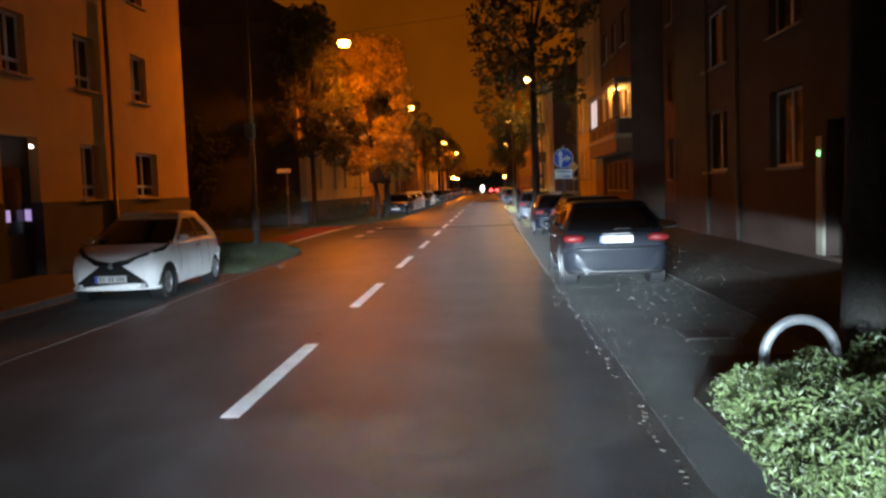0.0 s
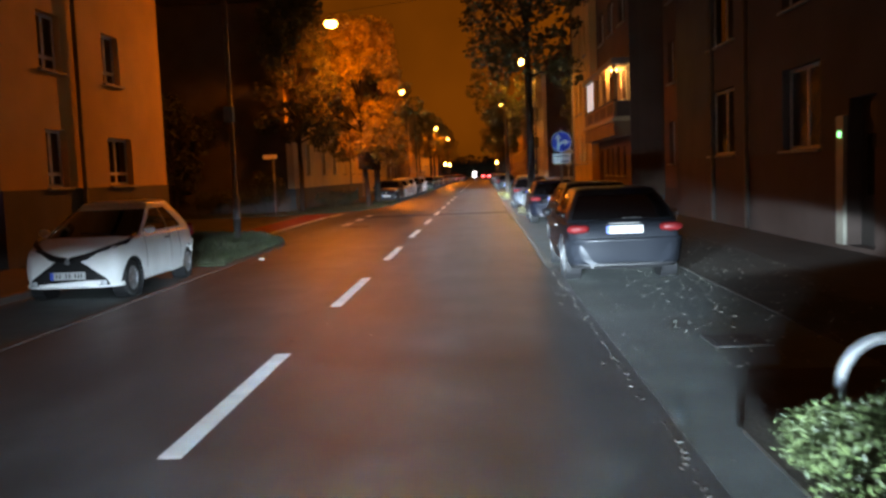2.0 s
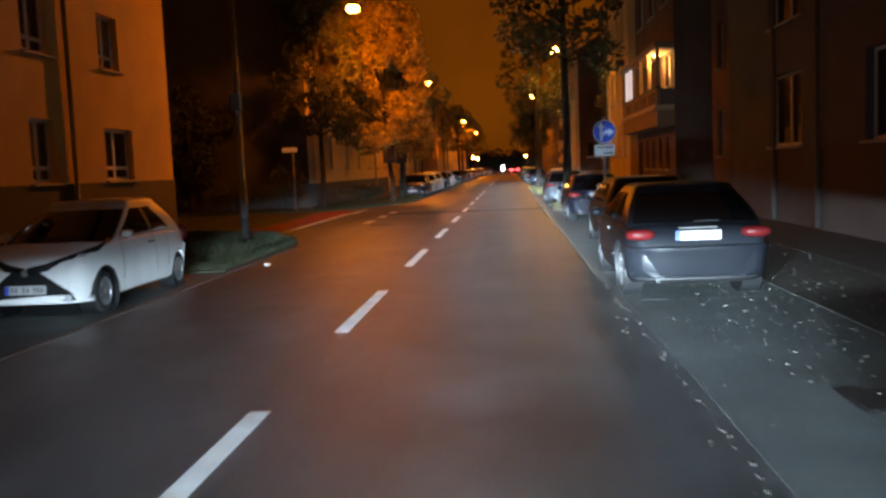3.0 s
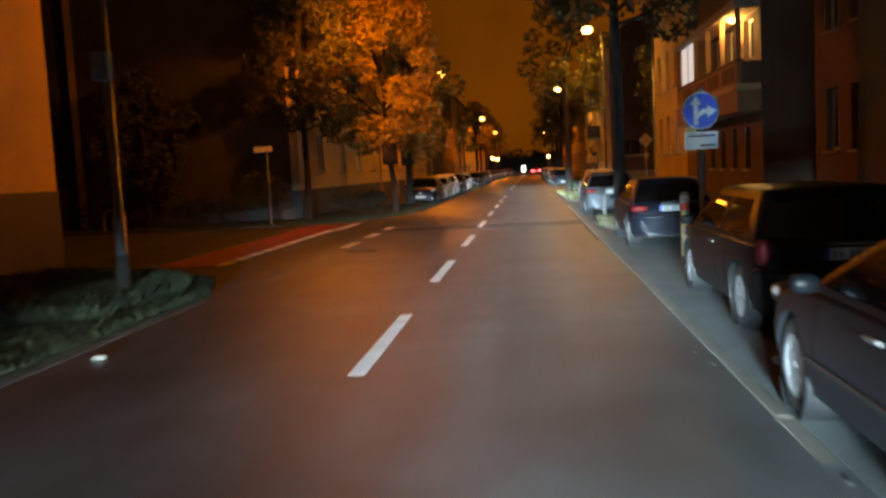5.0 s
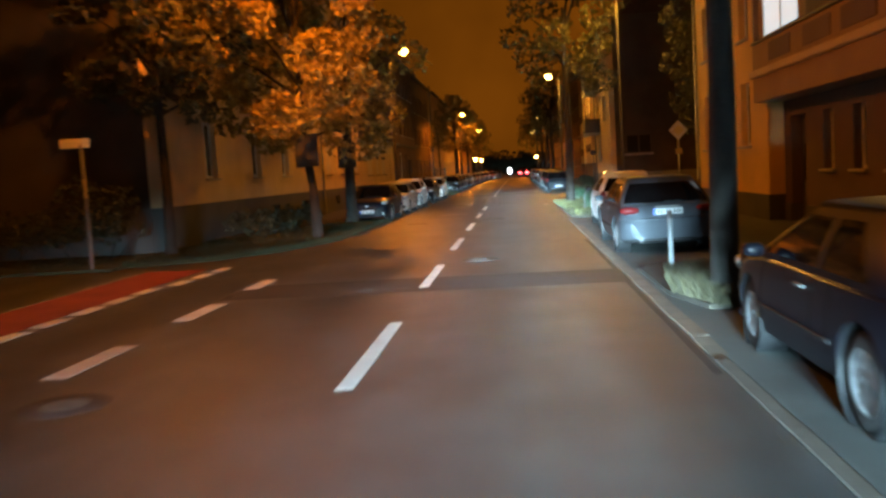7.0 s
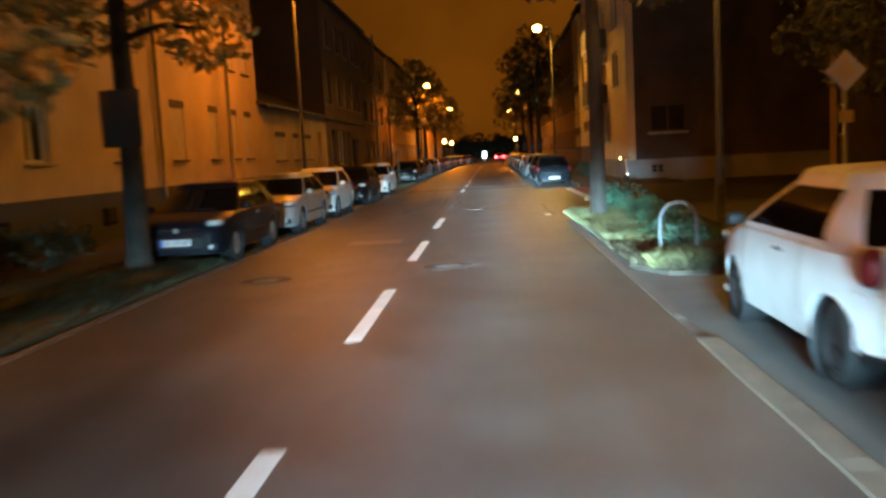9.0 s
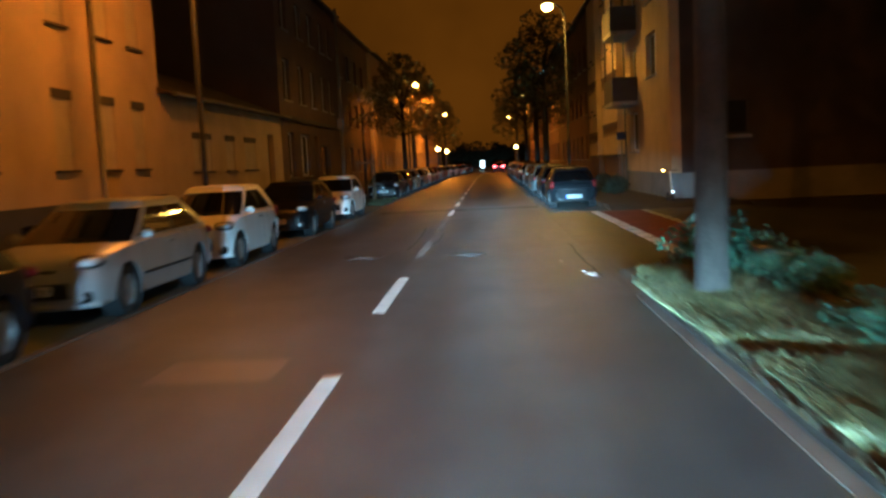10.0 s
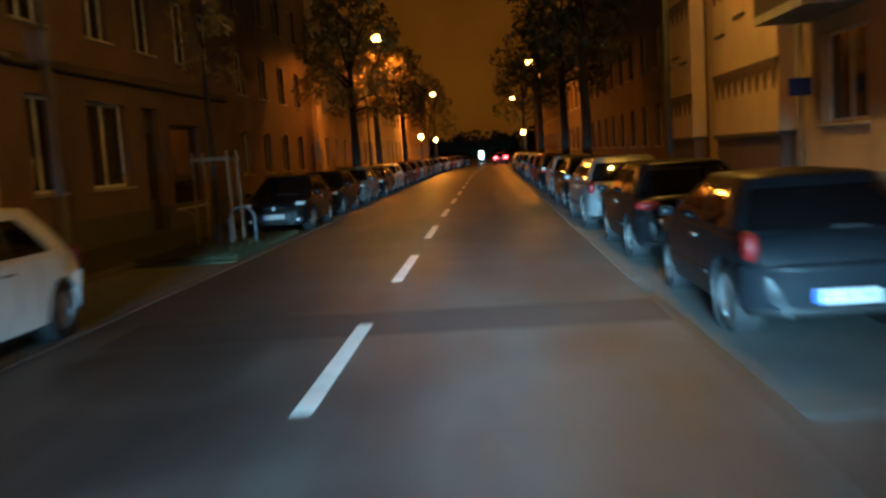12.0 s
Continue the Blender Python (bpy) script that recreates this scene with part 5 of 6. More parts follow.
def tree(x, y, height, crown_low, spread, trunk_r, seed, label, leaf=LAMPLIT_LEAF, per=420, size=0.11, lean=(0, 0), clump_n=26, group="street trees"):
    r = random.Random(seed)
    t = empty("tree", (x, y, 0.08))
    bm = bmesh.new()
    top = crown_low + (height - crown_low) * 0.55
    trunk = [(0, 0, -0.1), (lean[0] * 0.1, lean[1] * 0.1, 0.25), (lean[0] * 0.4 + 0.03, lean[1] * 0.4, crown_low * 0.5), (lean[0], lean[1], crown_low), (lean[0] * 1.4, lean[1] * 1.4, top)]
    add_tube(bm, trunk, [trunk_r * 1.35, trunk_r * 1.05, trunk_r * 0.92, trunk_r * 0.8, trunk_r * 0.3], 12)
    part("trunk", bm, BARK, t, smooth=True)
    clumps = []
    for i in range(clump_n):
        a = i * 2.399 + r.uniform(-0.4, 0.4)
        u = (i + 0.5) / clump_n
        z = crown_low + (height - crown_low) * (u ** 0.9)
        prof = math.sin(math.pi * min(max(0.18 + 0.78 * u, 0), 1)) ** 0.7
        rad = spread * prof * r.uniform(0.45, 1.0)
        clumps.append((lean[0] + rad * math.cos(a), lean[1] + rad * math.sin(a), z, r.uniform(0.5, 1.0) * spread * 0.36))
    for i, c in enumerate(clumps):
        if i % 3 == 0:
            z0 = crown_low + (c[2] - crown_low) * 0.45
            bm = bmesh.new()
            k = z0 / top
            p0 = Vector((lean[0] * 1.2 * k, lean[1] * 1.2 * k, z0))
            p2 = Vector(c[:3])
            p1 = (p0 + p2) / 2 + Vector((0, 0, 0.15))
            add_tube(bm, [p0, p1, p2], [trunk_r * 0.38, trunk_r * 0.24, trunk_r * 0.08], 7)
            part("limb", bm, BARK, t, smooth=True)
    leaf_cloud("crown", clumps, per, size, leaf, t, seed)
    return tagged(t, label, "tree", group=group)


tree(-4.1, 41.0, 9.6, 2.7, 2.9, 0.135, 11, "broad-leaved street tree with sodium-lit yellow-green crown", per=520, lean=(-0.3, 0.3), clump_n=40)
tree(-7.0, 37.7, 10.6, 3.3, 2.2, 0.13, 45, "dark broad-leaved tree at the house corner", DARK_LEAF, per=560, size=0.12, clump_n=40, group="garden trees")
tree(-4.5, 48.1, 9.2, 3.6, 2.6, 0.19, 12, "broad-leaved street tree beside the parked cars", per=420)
tree(3.75, 27.3, 10.5, 4.9, 2.4, 0.155, 13, "tall street tree with a dark straight trunk", SHADED_LEAF, per=380)
tree(3.62, 53.35, 10.5, 4.8, 2.5, 0.17, 14, "tall street tree rising from the planted bed", SHADED_LEAF, per=380)
tree(4.9, 0.35, 11, 5.2, 2.6, 0.24, 15, "large street tree standing in a planted bed", SHADED_LEAF, per=200)
tree(4.8, 97.5, 10.0, 4.6, 2.2, 0.19, 16, "street tree beyond the crossing", SHADED_LEAF, per=250)
tree(-4.4, 84.2, 5.2, 3.4, 0.8, 0.06, 17, "young staked street tree", per=500, size=0.08, clump_n=10)
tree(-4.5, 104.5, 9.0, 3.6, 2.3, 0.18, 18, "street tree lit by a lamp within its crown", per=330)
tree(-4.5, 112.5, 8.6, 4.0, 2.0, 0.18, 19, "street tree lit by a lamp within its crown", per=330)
tree(4.6, 104.0, 10, 4.2, 2.5, 0.18, 20, "dark broad-leaved street tree along the kerb", SHADED_LEAF, per=250)
tree(4.6, 121.0, 10, 4.2, 2.5, 0.18, 22, "dark broad-leaved street tree along the kerb", SHADED_LEAF, per=220)
tree(-4.6, 128.0, 9, 4.2, 2.4, 0.18, 23, "dark broad-leaved street tree along the kerb", SHADED_LEAF, per=220)
tree(4.7, 148.0, 10, 4.2, 2.6, 0.18, 24, "dark broad-leaved street tree along the kerb", SHADED_LEAF, per=200)
tree(-4.7, 166.0, 10, 4.2, 2.6, 0.18, 25, "dark broad-leaved street tree along the kerb", SHADED_LEAF, per=200)
tree(9.6, 51.5, 9, 2.6, 2.8, 0.2, 26, "dark garden tree behind the footway", DARK_LEAF, per=260, group="garden trees")
tree(11.5, 56.0, 9, 2.6, 2.8, 0.2, 27, "dark garden tree behind the footway", DARK_LEAF, per=260, group="garden trees")
tree(-12.5, 41.5, 8, 2.4, 2.8, 0.2, 28, "dark garden tree behind the hedge", DARK_LEAF, per=260, group="garden trees")
for gx, gy, gh, sd in ((-13.2, 37.2, 5.6, 42), (-18.6, 37.2, 6.2, 44)):
    tree(gx, gy, gh, 1.3, 1.9, 0.15, sd, "dense dark evergreen tree in the corner garden", DARK_LEAF, per=420, size=0.13, clump_n=34, group="garden trees")
tree(-11.0, 24.0 - 5.5, 0.1 + 8.5, 2.4, 1.2, 0.2, 29, "dark garden tree behind the house", DARK_LEAF, per=200, group="garden trees")


def shrub(x0, x1, y0, y1, h, seed, label, material=SHRUB, n=30, per=900, size=0.05, base=0.1, slim=0.5, rise=0.2):
    r = random.Random(seed)
    t = empty("shrub", ((x0 + x1) / 2, (y0 + y1) / 2, base))
    cl = []
    for _ in range(n):
        u, v = r.uniform(-0.5, 0.5), r.uniform(-0.5, 0.5)
        rad = r.uniform(0.18, 0.34) * min(1.0, h * 1.4)
        z = h * (0.25 + 0.6 * r.random() * (1 - (u * u + v * v)))
        cl.append((u * (x1 - x0 - rad), v * (y1 - y0 - rad), z, rad))
    for i in range(6):
        c = cl[i]
        part("stem", tube([(c[0] * 0.4, c[1] * 0.4, -0.08), (c[0] * 0.7, c[1] * 0.7, c[2] * 0.6), c[:3]], [0.014, 0.010, 0.004], 5), BARK, t)
    leaf_cloud("leaves", cl, per, size, material, t, seed, 0.9, slim, rise)
    return tagged(t, label, "shrub")


shrub(3.35, 5.5, -2.7, -0.35, 0.46, 1, "dense evergreen shrub with narrow leaves spilling over the bed", n=170, per=8600, size=0.024, slim=0.26, rise=0.5)
shrub(-9.6, -7.7, 36.0, 38.4, 2.1, 2, "dark rounded garden shrub", DARK_SHRUB, n=40, per=500, size=0.07)
shrub(-12.6, -9.8, 36.4, 38.8, 1.4, 3, "dark rounded garden shrub", DARK_SHRUB, n=40, per=420, size=0.07)
shrub(-16.0, -12.8, 36.4, 38.8, 1.2, 4, "dark rounded garden shrub", DARK_SHRUB, n=40, per=380, size=0.07)
shrub(-7.4, -5.7, 42.0, 46.0, 0.8, 5, "low dark hedge before the house", DARK_SHRUB, n=40, per=450, size=0.07)
shrub(-7.4, -5.7, 46.2, 50.4, 0.7, 6, "low dark hedge before the house", DARK_SHRUB, n=40, per=450, size=0.07)
shrub(3.75, 5.1, 54.6, 57.6, 0.62, 7, "low blue-green shrub round the foot of the tree", TEAL_LEAF, n=34, per=700, size=0.05)
shrub(6.15, 6.95, 79.6, 83.0, 0.72, 9, "low dark clipped hedge before the house", DARK_SHRUB, n=46, per=520, size=0.06)
shrub(6.15, 6.95, 83.2, 86.4, 0.70, 10, "low dark clipped hedge before the house", DARK_SHRUB, n=46, per=520, size=0.06)
shrub(9.2, 12.0, 47.5, 50.5, 1.6, 8, "dark garden shrub behind the footway", DARK_SHRUB, n=34, per=420, size=0.07)


def blades(name, outline, count, h, material, label, seed, base=0.05, curl=0.5, width=0.012):
    """Low growth of many thin blades inside a convex outline."""
    r = np.random.RandomState(seed)
    o = np.array(outline)
    lo, hi = o.min(0), o.max(0)
    p = r.uniform(lo, hi, (count * 3, 2))
    inside = np.zeros(len(p), bool)
    j = len(o) - 1
    for i in range(len(o)):
        c = ((o[i, 1] > p[:, 1]) != (o[j, 1] > p[:, 1])) & (p[:, 0] < (o[j, 0] - o[i, 0]) * (p[:, 1] - o[i, 1]) / (o[j, 1] - o[i, 1] + 1e-9) + o[i, 0])
        inside ^= c
        j = i
    p = p[inside][:count]
    verts, faces = [], []
    patch = np.sin(p[:, 0] * 2.1 + seed) * np.sin(p[:, 1] * 1.3) * 0.12 + 0.85
    for (x, y), g in zip(p, patch):
        hh = h * r.uniform(0.45, 1.2) * g
        a = r.uniform(0, 6.283)
        dx, dy = math.cos(a), math.sin(a)
        w = width * r.uniform(0.7, 1.5)
        c = curl * hh
        k = len(verts)
        verts += [(x - dy * w, y + dx * w, base), (x + dy * w, y - dx * w, base), (x + dx * c * 0.4 + dy * w * 0.8, y + dy * c * 0.4 - dx * w * 0.8, base + hh * 0.65), (x + dx * c, y + dy * c, base + hh)]
        faces += [(k, k + 1, k + 2), (k, k + 2, k + 3)]
    return tagged(raw(name, verts, faces, material), label, "grass", kind="stuff")


blades("grass", VERGE["verge_west"][0], 24000, 0.10, GRASS, "rough green grass on the corner verge", 1)
blades("tall_grass", [(-3.75, 14.8), (-3.75, 17.6), (-4.6, 18.9), (-7.45, 20.4), (-7.45, 13.6)], 20000, 0.26, GRASS, "tall rough grass and weeds round the post", 7, width=0.006, curl=0.6)
blades("grass", VERGE["verge_west"][1], 22000, 0.09, GRASS, "rough green grass beside the road", 2)
blades("grass", VERGE["verge_west"][2], 8000, 0.14, GRASS, "short grass round the staked tree", 3)
blades("groundcover", [(3.28, 28.0), (3.6, 26.9), (4.3, 26.8), (4.7, 28.2), (4.2, 29.8), (3.5, 29.6)], 11000, 0.24, GROUNDCOVER, "low yellowish groundcover in the planting bed", 4, width=0.02)
blades("groundcover", VERGE["verge_east"][2], 9000, 0.14, GROUNDCOVER, "sparse low growth on bare soil in the planting bed", 5, width=0.016, curl=0.9)
for k, o in enumerate(([(3.35, 45.5), (4.9, 45.1), (5.0, 46.6), (3.9, 46.9)], [(3.2, 51.2), (4.1, 50.6), (4.3, 55.2), (3.4, 55.6), (3.1, 54.0)], [(4.4, 49.0), (5.1, 48.4), (5.2, 52.0), (4.6, 52.4)], [(3.25, 48.6), (3.8, 48.2), (4.0, 50.2), (3.3, 50.3)])):
    blades("dry_grass", o, (15000, 28000, 15000, 9000)[k], 0.2, DRY_GRASS, "tufts of dry yellow grass in the planting bed", 50 + k, width=0.0045, curl=1.1)
for k, (x0, x1, y0, y1, h) in enumerate(((3.75, 5.1, 46.8, 48.8, 0.36), (4.0, 5.0, 49.9, 51.6, 0.40), (4.2, 5.1, 53.0, 55.6, 0.42))):
    shrub(x0, x1, y0, y1, h, 60 + k, "low blue-green ground shrub in the planting bed", TEAL_LEAF, n=46, per=1500, size=0.035)
blades("grass", [(-60, 35.6), (-7.6, 35.6), (-7.6, 38.4), (-60, 38.4)], 14000, 0.2, GRASS, "dark lawn along the side road", 6, base=-0.06)
tagged(obj("garden_ground", poly([(-60, 34.95), (-7.2, 34.95), (-7.2, 38.85), (-60, 38.85)], -0.2, 0.05), LAWN), kind="structure", label="dark lawn along the side road", category="lawn")


def litter(name, x0, x1, y0, y1, count, seed, z, label, material=FALLEN):
    r = np.random.RandomState(seed)
    verts, faces = [], []
    for _ in range(count):
        x, y, a, s = r.uniform(x0, x1), r.uniform(y0, y1), r.uniform(0, 6.28), r.uniform(0.008, 0.026)
        c, d = math.cos(a) * s, math.sin(a) * s
        k = len(verts)
        verts += [(x - c, y - d, z), (x - d * 0.6, y + c * 0.6, z + s * 0.5), (x + c, y + d, z + 0.004), (x + d * 0.6, y - c * 0.6, z + s * 0.3)]
        faces += [(k, k + 1, k + 2), (k, k + 2, k + 3)]
    return tagged(raw(name, verts, faces, material), label, "leaves", kind="stuff")


litter("fallen_leaves", 3.9, 5.1, 1.2, 11.0, 420, 1, 0.006, "pale dry leaves scattered over the bay", PALE_LEAF)
litter("fallen_leaves", 5.1, 6.7, 0, 18.0, 420, 2, 0.016, "pale dry leaves scattered over the earth strip", PALE_LEAF)
litter("fallen_leaves", 3.15, 3.9, -6, 7.0, 60, 3, 0.004, "dry fallen leaves near the gutter")
litter("fallen_leaves", 2.85, 3.0, -6, 24.0, 60, 4, 0.004, "dry fallen leaves along the gutter")
litter("fallen_leaves", -3.4, -3.0, 10, 20.0, 70, 5, 0.006, "dry fallen leaves along the verge")
litter("fallen_leaves", 3.1, 4.6, 44.6, 57.0, 260, 6, 0.13, "dry fallen leaves in the planting bed")

# ---------------------------------------------------------------- street lamps, signs, posts
def street_lamp(x, y, z, side, glow):
    px_ = x + side * 0.75
    t = empty("street_lamp", (px_, y, 0.05))
    h = z + 0.05
    part("post", tube([(0, 0, -0.1), (0, 0, 1.1), (0, 0, 1.15), (0, 0, h - 0.5)], [0.085, 0.085, 0.06, 0.045], 12), POST_GREY, t, smooth=True)
    part("arm", tube([(0, 0, h - 0.55), (-side * 0.12, 0, h - 0.2), (-side * 0.45, 0, h), (-side * 0.7, 0, h + 0.02)], [0.04, 0.035, 0.03, 0.03], 8), POST_GREY, t, smooth=True)
    hd = part("head", blob(0.30, 0.15, 0.07, -side * 0.75, 0, h + 0.02), POST_GREY, t, "slim lamp head", True)
    part("lens", blob(0.24, 0.22, 0.17, -side * 0.75, 0, h - 0.13), glow, hd, "glowing sodium lens", True)
    part("service_door", box(-0.05, 0.05, -0.092, -0.07, 0.45, 0.85, 0.004), POST_GREY, t)
    return tagged(t, "grey street lamp with a glowing sodium head", "street lamp", group="street lamps")


for lx, ly, lz, ls, lc, lw in STREET_LAMPS:
    street_lamp(lx, ly, lz, ls, GLOW_SODIUM if lc == SODIUM else GLOW_YELLOW)


# lamp hung on a wire over the side road mouth
t = empty("hung_lamp", HUNG_LAMP)
part("wire", tube([(-3.24, 6.2, 0.9), (0, 0, 0.35), (12.1, -3.0, 1.0)], 0.008, 5), BLACK_PLASTIC, t, "thin span wire")
part("hanger", tube([(0, 0, 0.05), (0, 0, 0.36)], 0.02, 6), POST_GREY, t)
hd = part("head", blob(0.30, 0.22, 0.08, 0, 0, 0.06), POST_GREY, t, "slim lamp head", True)
part("lens", blob(0.26, 0.22, 0.17, 0, 0, -0.09), GLOW_SODIUM, hd, "glowing sodium lens", True)
tagged(t, "sodium street lamp hung on a span wire", "street lamp", group="street lamps")


def plain_post(x, y, h, label, r=0.075, sleeve=False):
    t = empty("post", (x, y, 0.05))
    part("lower_tube", tube([(0, 0, -0.1), (0, 0, 1.25)], [r * 1.15, r * 1.1], 12), GALV, t, smooth=True)
    if sleeve:
        # dark cover added where the post's lower part doesn't show
        part("dark_sleeve", tube([(0, 0, -0.1), (0, 0, 0.66)], [r * 1.25, r * 1.2], 12), BARK, t, "dark cover added over the post's foot", True)
    part("upper_tube", tube([(0, 0, 1.25), (0, 0, h)], [r * 0.85, r * 0.6], 12), GALV, t, smooth=True)
    part("cable_box", box(-0.12, 0.12, -0.24, -0.04, 3.1, 3.5, 0.02), GALV, t)
    return tagged(t, label, "post")


plain_post(-4.32, 16.75, 9.2, "tall galvanised post with an added dark foot cover", sleeve=True)
plain_post(-4.22, 77.3, 7.6, "tall pale galvanised post with a small box")


def globe_lamp(x, y, h=3.2):
    t = empty("globe_lamp", (x, y, 0))
    part("post", tube([(0, 0, -0.05), (0, 0, h - 0.2)], [0.06, 0.04], 10), POST_GREY, t)
    part("globe", blob(0.2, 0.2, 0.2, 0, 0, h, power=1.0), GLOW_YELLOW, t, "glowing globe", True)
    point_lamp("globe_light", (x, y, h - 0.45), 160, SODIUM_YELLOW, 0.1)
    return tagged(t, "post lamp with a glowing globe", "street lamp", group="globe lamps")


for x, y in ((-4.0, 136.0), (-4.0, 155.5), (4.5, 146.0)):
    globe_lamp(x, y)

# blue direction sign
t = empty("direction_sign", (4.07, 18.28, 0))
part("post", tube([(0, 0, -0.1), (0, 0, 2.72)], 0.038, 10), GALV, t, smooth=True)
d = part("disc", moved(disc(0.272, 0.008, 40), 0, -0.055, 2.37), SIGN_WHITE, t, "white rim of the round sign")
part("blue_face", moved(disc(0.259, 0.008, 40), 0, -0.060, 2.37), SIGN_BLUE, d)


def flat_shape(pts, y, depth=0.004):
    bm = bmesh.new()
    a = [bm.verts.new((x, y, z)) for x, z in pts]
    b = [bm.verts.new((x, y - depth, z)) for x, z in pts]
    bm.faces.new(a)
    bm.faces.new(b[::-1])
    for i in range(len(pts)):
        bm.faces.new((a[i], a[(i + 1) % len(pts)], b[(i + 1) % len(pts)], b[i]))
    bmesh.ops.recalc_face_normals(bm, faces=bm.faces)
    return bm


part("straight_arrow", flat_shape([(-0.11, 2.16), (-0.045, 2.16), (-0.045, 2.46), (0.005, 2.46), (-0.078, 2.59), (-0.16, 2.46), (-0.11, 2.46)], -0.066), SIGN_WHITE, d, "white arrow ahead")
part("turn_arrow", flat_shape([(-0.045, 2.26), (0.04, 2.32), (0.09, 2.32), (0.09, 2.26), (0.22, 2.36), (0.09, 2.445), (0.09, 2.395), (0.03, 2.395), (-0.045, 2.34)], -0.067), SIGN_WHITE, d, "white arrow to the side")
e = part("plate", box(-0.245, 0.245, -0.064, -0.054, 1.80, 2.06, 0.004), SIGN_WHITE, t, "white supplementary plate")
part("ink_bar", box(-0.19, 0.19, -0.068, -0.063, 1.985, 2.01), PLATE_INK, e)
part("ink_bar", box(-0.02, 0.19, -0.068, -0.063, 1.84, 1.87), PLATE_INK, e)
tagged(t, "round blue ahead-or-turn sign with a white plate", "road sign")

# priority diamond
t = empty("priority_sign", (7.3, 49.34, 0.09))
part("post", tube([(0, 0, -0.1), (0, 0, 2.95)], 0.035, 10), GALV, t, smooth=True)
d = part("diamond", flat_shape([(0, 2.25), (0.34, 2.60), (0, 2.95), (-0.34, 2.60)], -0.05, 0.008), DIM_WHITE, t, "white diamond board")
part("yellow_centre", flat_shape([(0, 2.40), (0.20, 2.60), (0, 2.80), (-0.20, 2.60)], -0.0585, 0.004), SIGN_YELLOW, d, "yellow centre")
part("small_plate", box(-0.12, 0.12, -0.06, -0.05, 1.75, 1.95), DIM_WHITE, t)
tagged(t, "diamond priority sign on a thin post", "road sign")

# street name sign
t = empty("street_name_sign", (-7.75, 35.2, 0.03))
part("post", tube([(0, 0, -0.1), (0, 0, 1.1), (0, 0, 2.7)], [0.045, 0.045, 0.04], 10), GALV, t, smooth=True)
part("name_board", box(-0.46, 0.20, -0.03, 0.0, 2.62, 2.82, 0.006), SIGN_WHITE, t, "white name board")
part("band", tube([(0, 0, 1.55), (0, 0, 1.95)], 0.05, 10), BOLLARD_CREAM, t)
tagged(t, "white street name board on a thin post", "street sign")

# small blue sign
t = empty("parking_sign", (7.2, 83.1, 0.09))
part("post", tube([(0, 0, -0.1), (0, 0, 2.62)], 0.032, 10), GALV, t, smooth=True)
part("blue_board", box(-0.21, 0.21, -0.05, -0.04, 2.25, 2.58, 0.004), DIM_BLUE, t)
tagged(t, "small blue square sign on a post", "road sign")


def bollard(x, y, h=1.05, striped=True):
    t = empty("bollard", (x, y, 0))
    part("body", tube([(0, 0, -0.05), (0, 0, h - 0.03), (0, 0, h)], [0.07, 0.068, 0.05], 12), BOLLARD_CREAM, t, smooth=True)
    if striped:
        part("red_band", tube([(0, 0, h - 0.30), (0, 0, h - 0.17)], 0.071, 12), RED_BAND, t)
        part("white_band", tube([(0, 0, h - 0.17), (0, 0, h - 0.05)], 0.072, 12), SIGN_WHITE, t)
    return tagged(t, "cream bollard with a red and white reflective band", "bollard", group="bollards")


bollard(4.12, 20.1, 1.1)
bollard(4.88, 20.5, 1.1)


def hoop(x, y, w, h, turn, label, r=0.035):
    t = empty("hoop_guard", (x, y, 0.08))
    pts = [(-w / 2, 0, -0.1), (-w / 2, 0, h - w / 2)]
    pts += [(-w / 2 * math.cos(a), 0, h - w / 2 + w / 2 * math.sin(a)) for a in [math.pi * k / 12 for k in range(1, 12)]]
    pts += [(w / 2, 0, h - w / 2), (w / 2, 0, -0.1)]
    part("bent_tube", tube(pts, r, 10), GALV, t, smooth=True)
    for s in (-1, 1):
        part("foot_plate", moved(disc(r * 2, 0.02, 12, "z"), s * w / 2, 0, 0.03), GALV, t)
    t.rotation_euler = (0, 0, radians(turn))
    return tagged(t, label, "hoop guard", group="hoop guards")


hoop(4.06, -0.45, 0.49, 0.62, 4, "bent galvanised steel hoop guarding the planted bed")
hoop(3.92, 46.55, 0.52, 0.75, 5, "bent galvanised steel hoop guarding the planted bed", 0.027)
hoop(3.55, 29.6, 0.5, 0.85, 80, "bent galvanised steel hoop guarding the planted bed")
hoop(-13.8, 35.4, 0.58, 0.78, 8, "bent galvanised steel hoop on the far lawn")

for x, y in ((-4.25, 41.1), (-4.5, 48.1)):
    t = empty("poster_board", (x, y - 0.22, 0))
    part("board", box(-0.32, 0.32, -0.02, 0.02, 2.05, 2.95, 0.004), BOARD, t, "dark board")
    part("strap", box(-0.2, 0.2, 0.02, 0.04, 2.45, 2.5), BLACK_PLASTIC, t)
    part("lath", box(-0.03, 0.03, 0.02, 0.20, 2.4, 2.6), WOOD, t)
    tagged(t, "dark poster board tied to a tree trunk", "poster board")

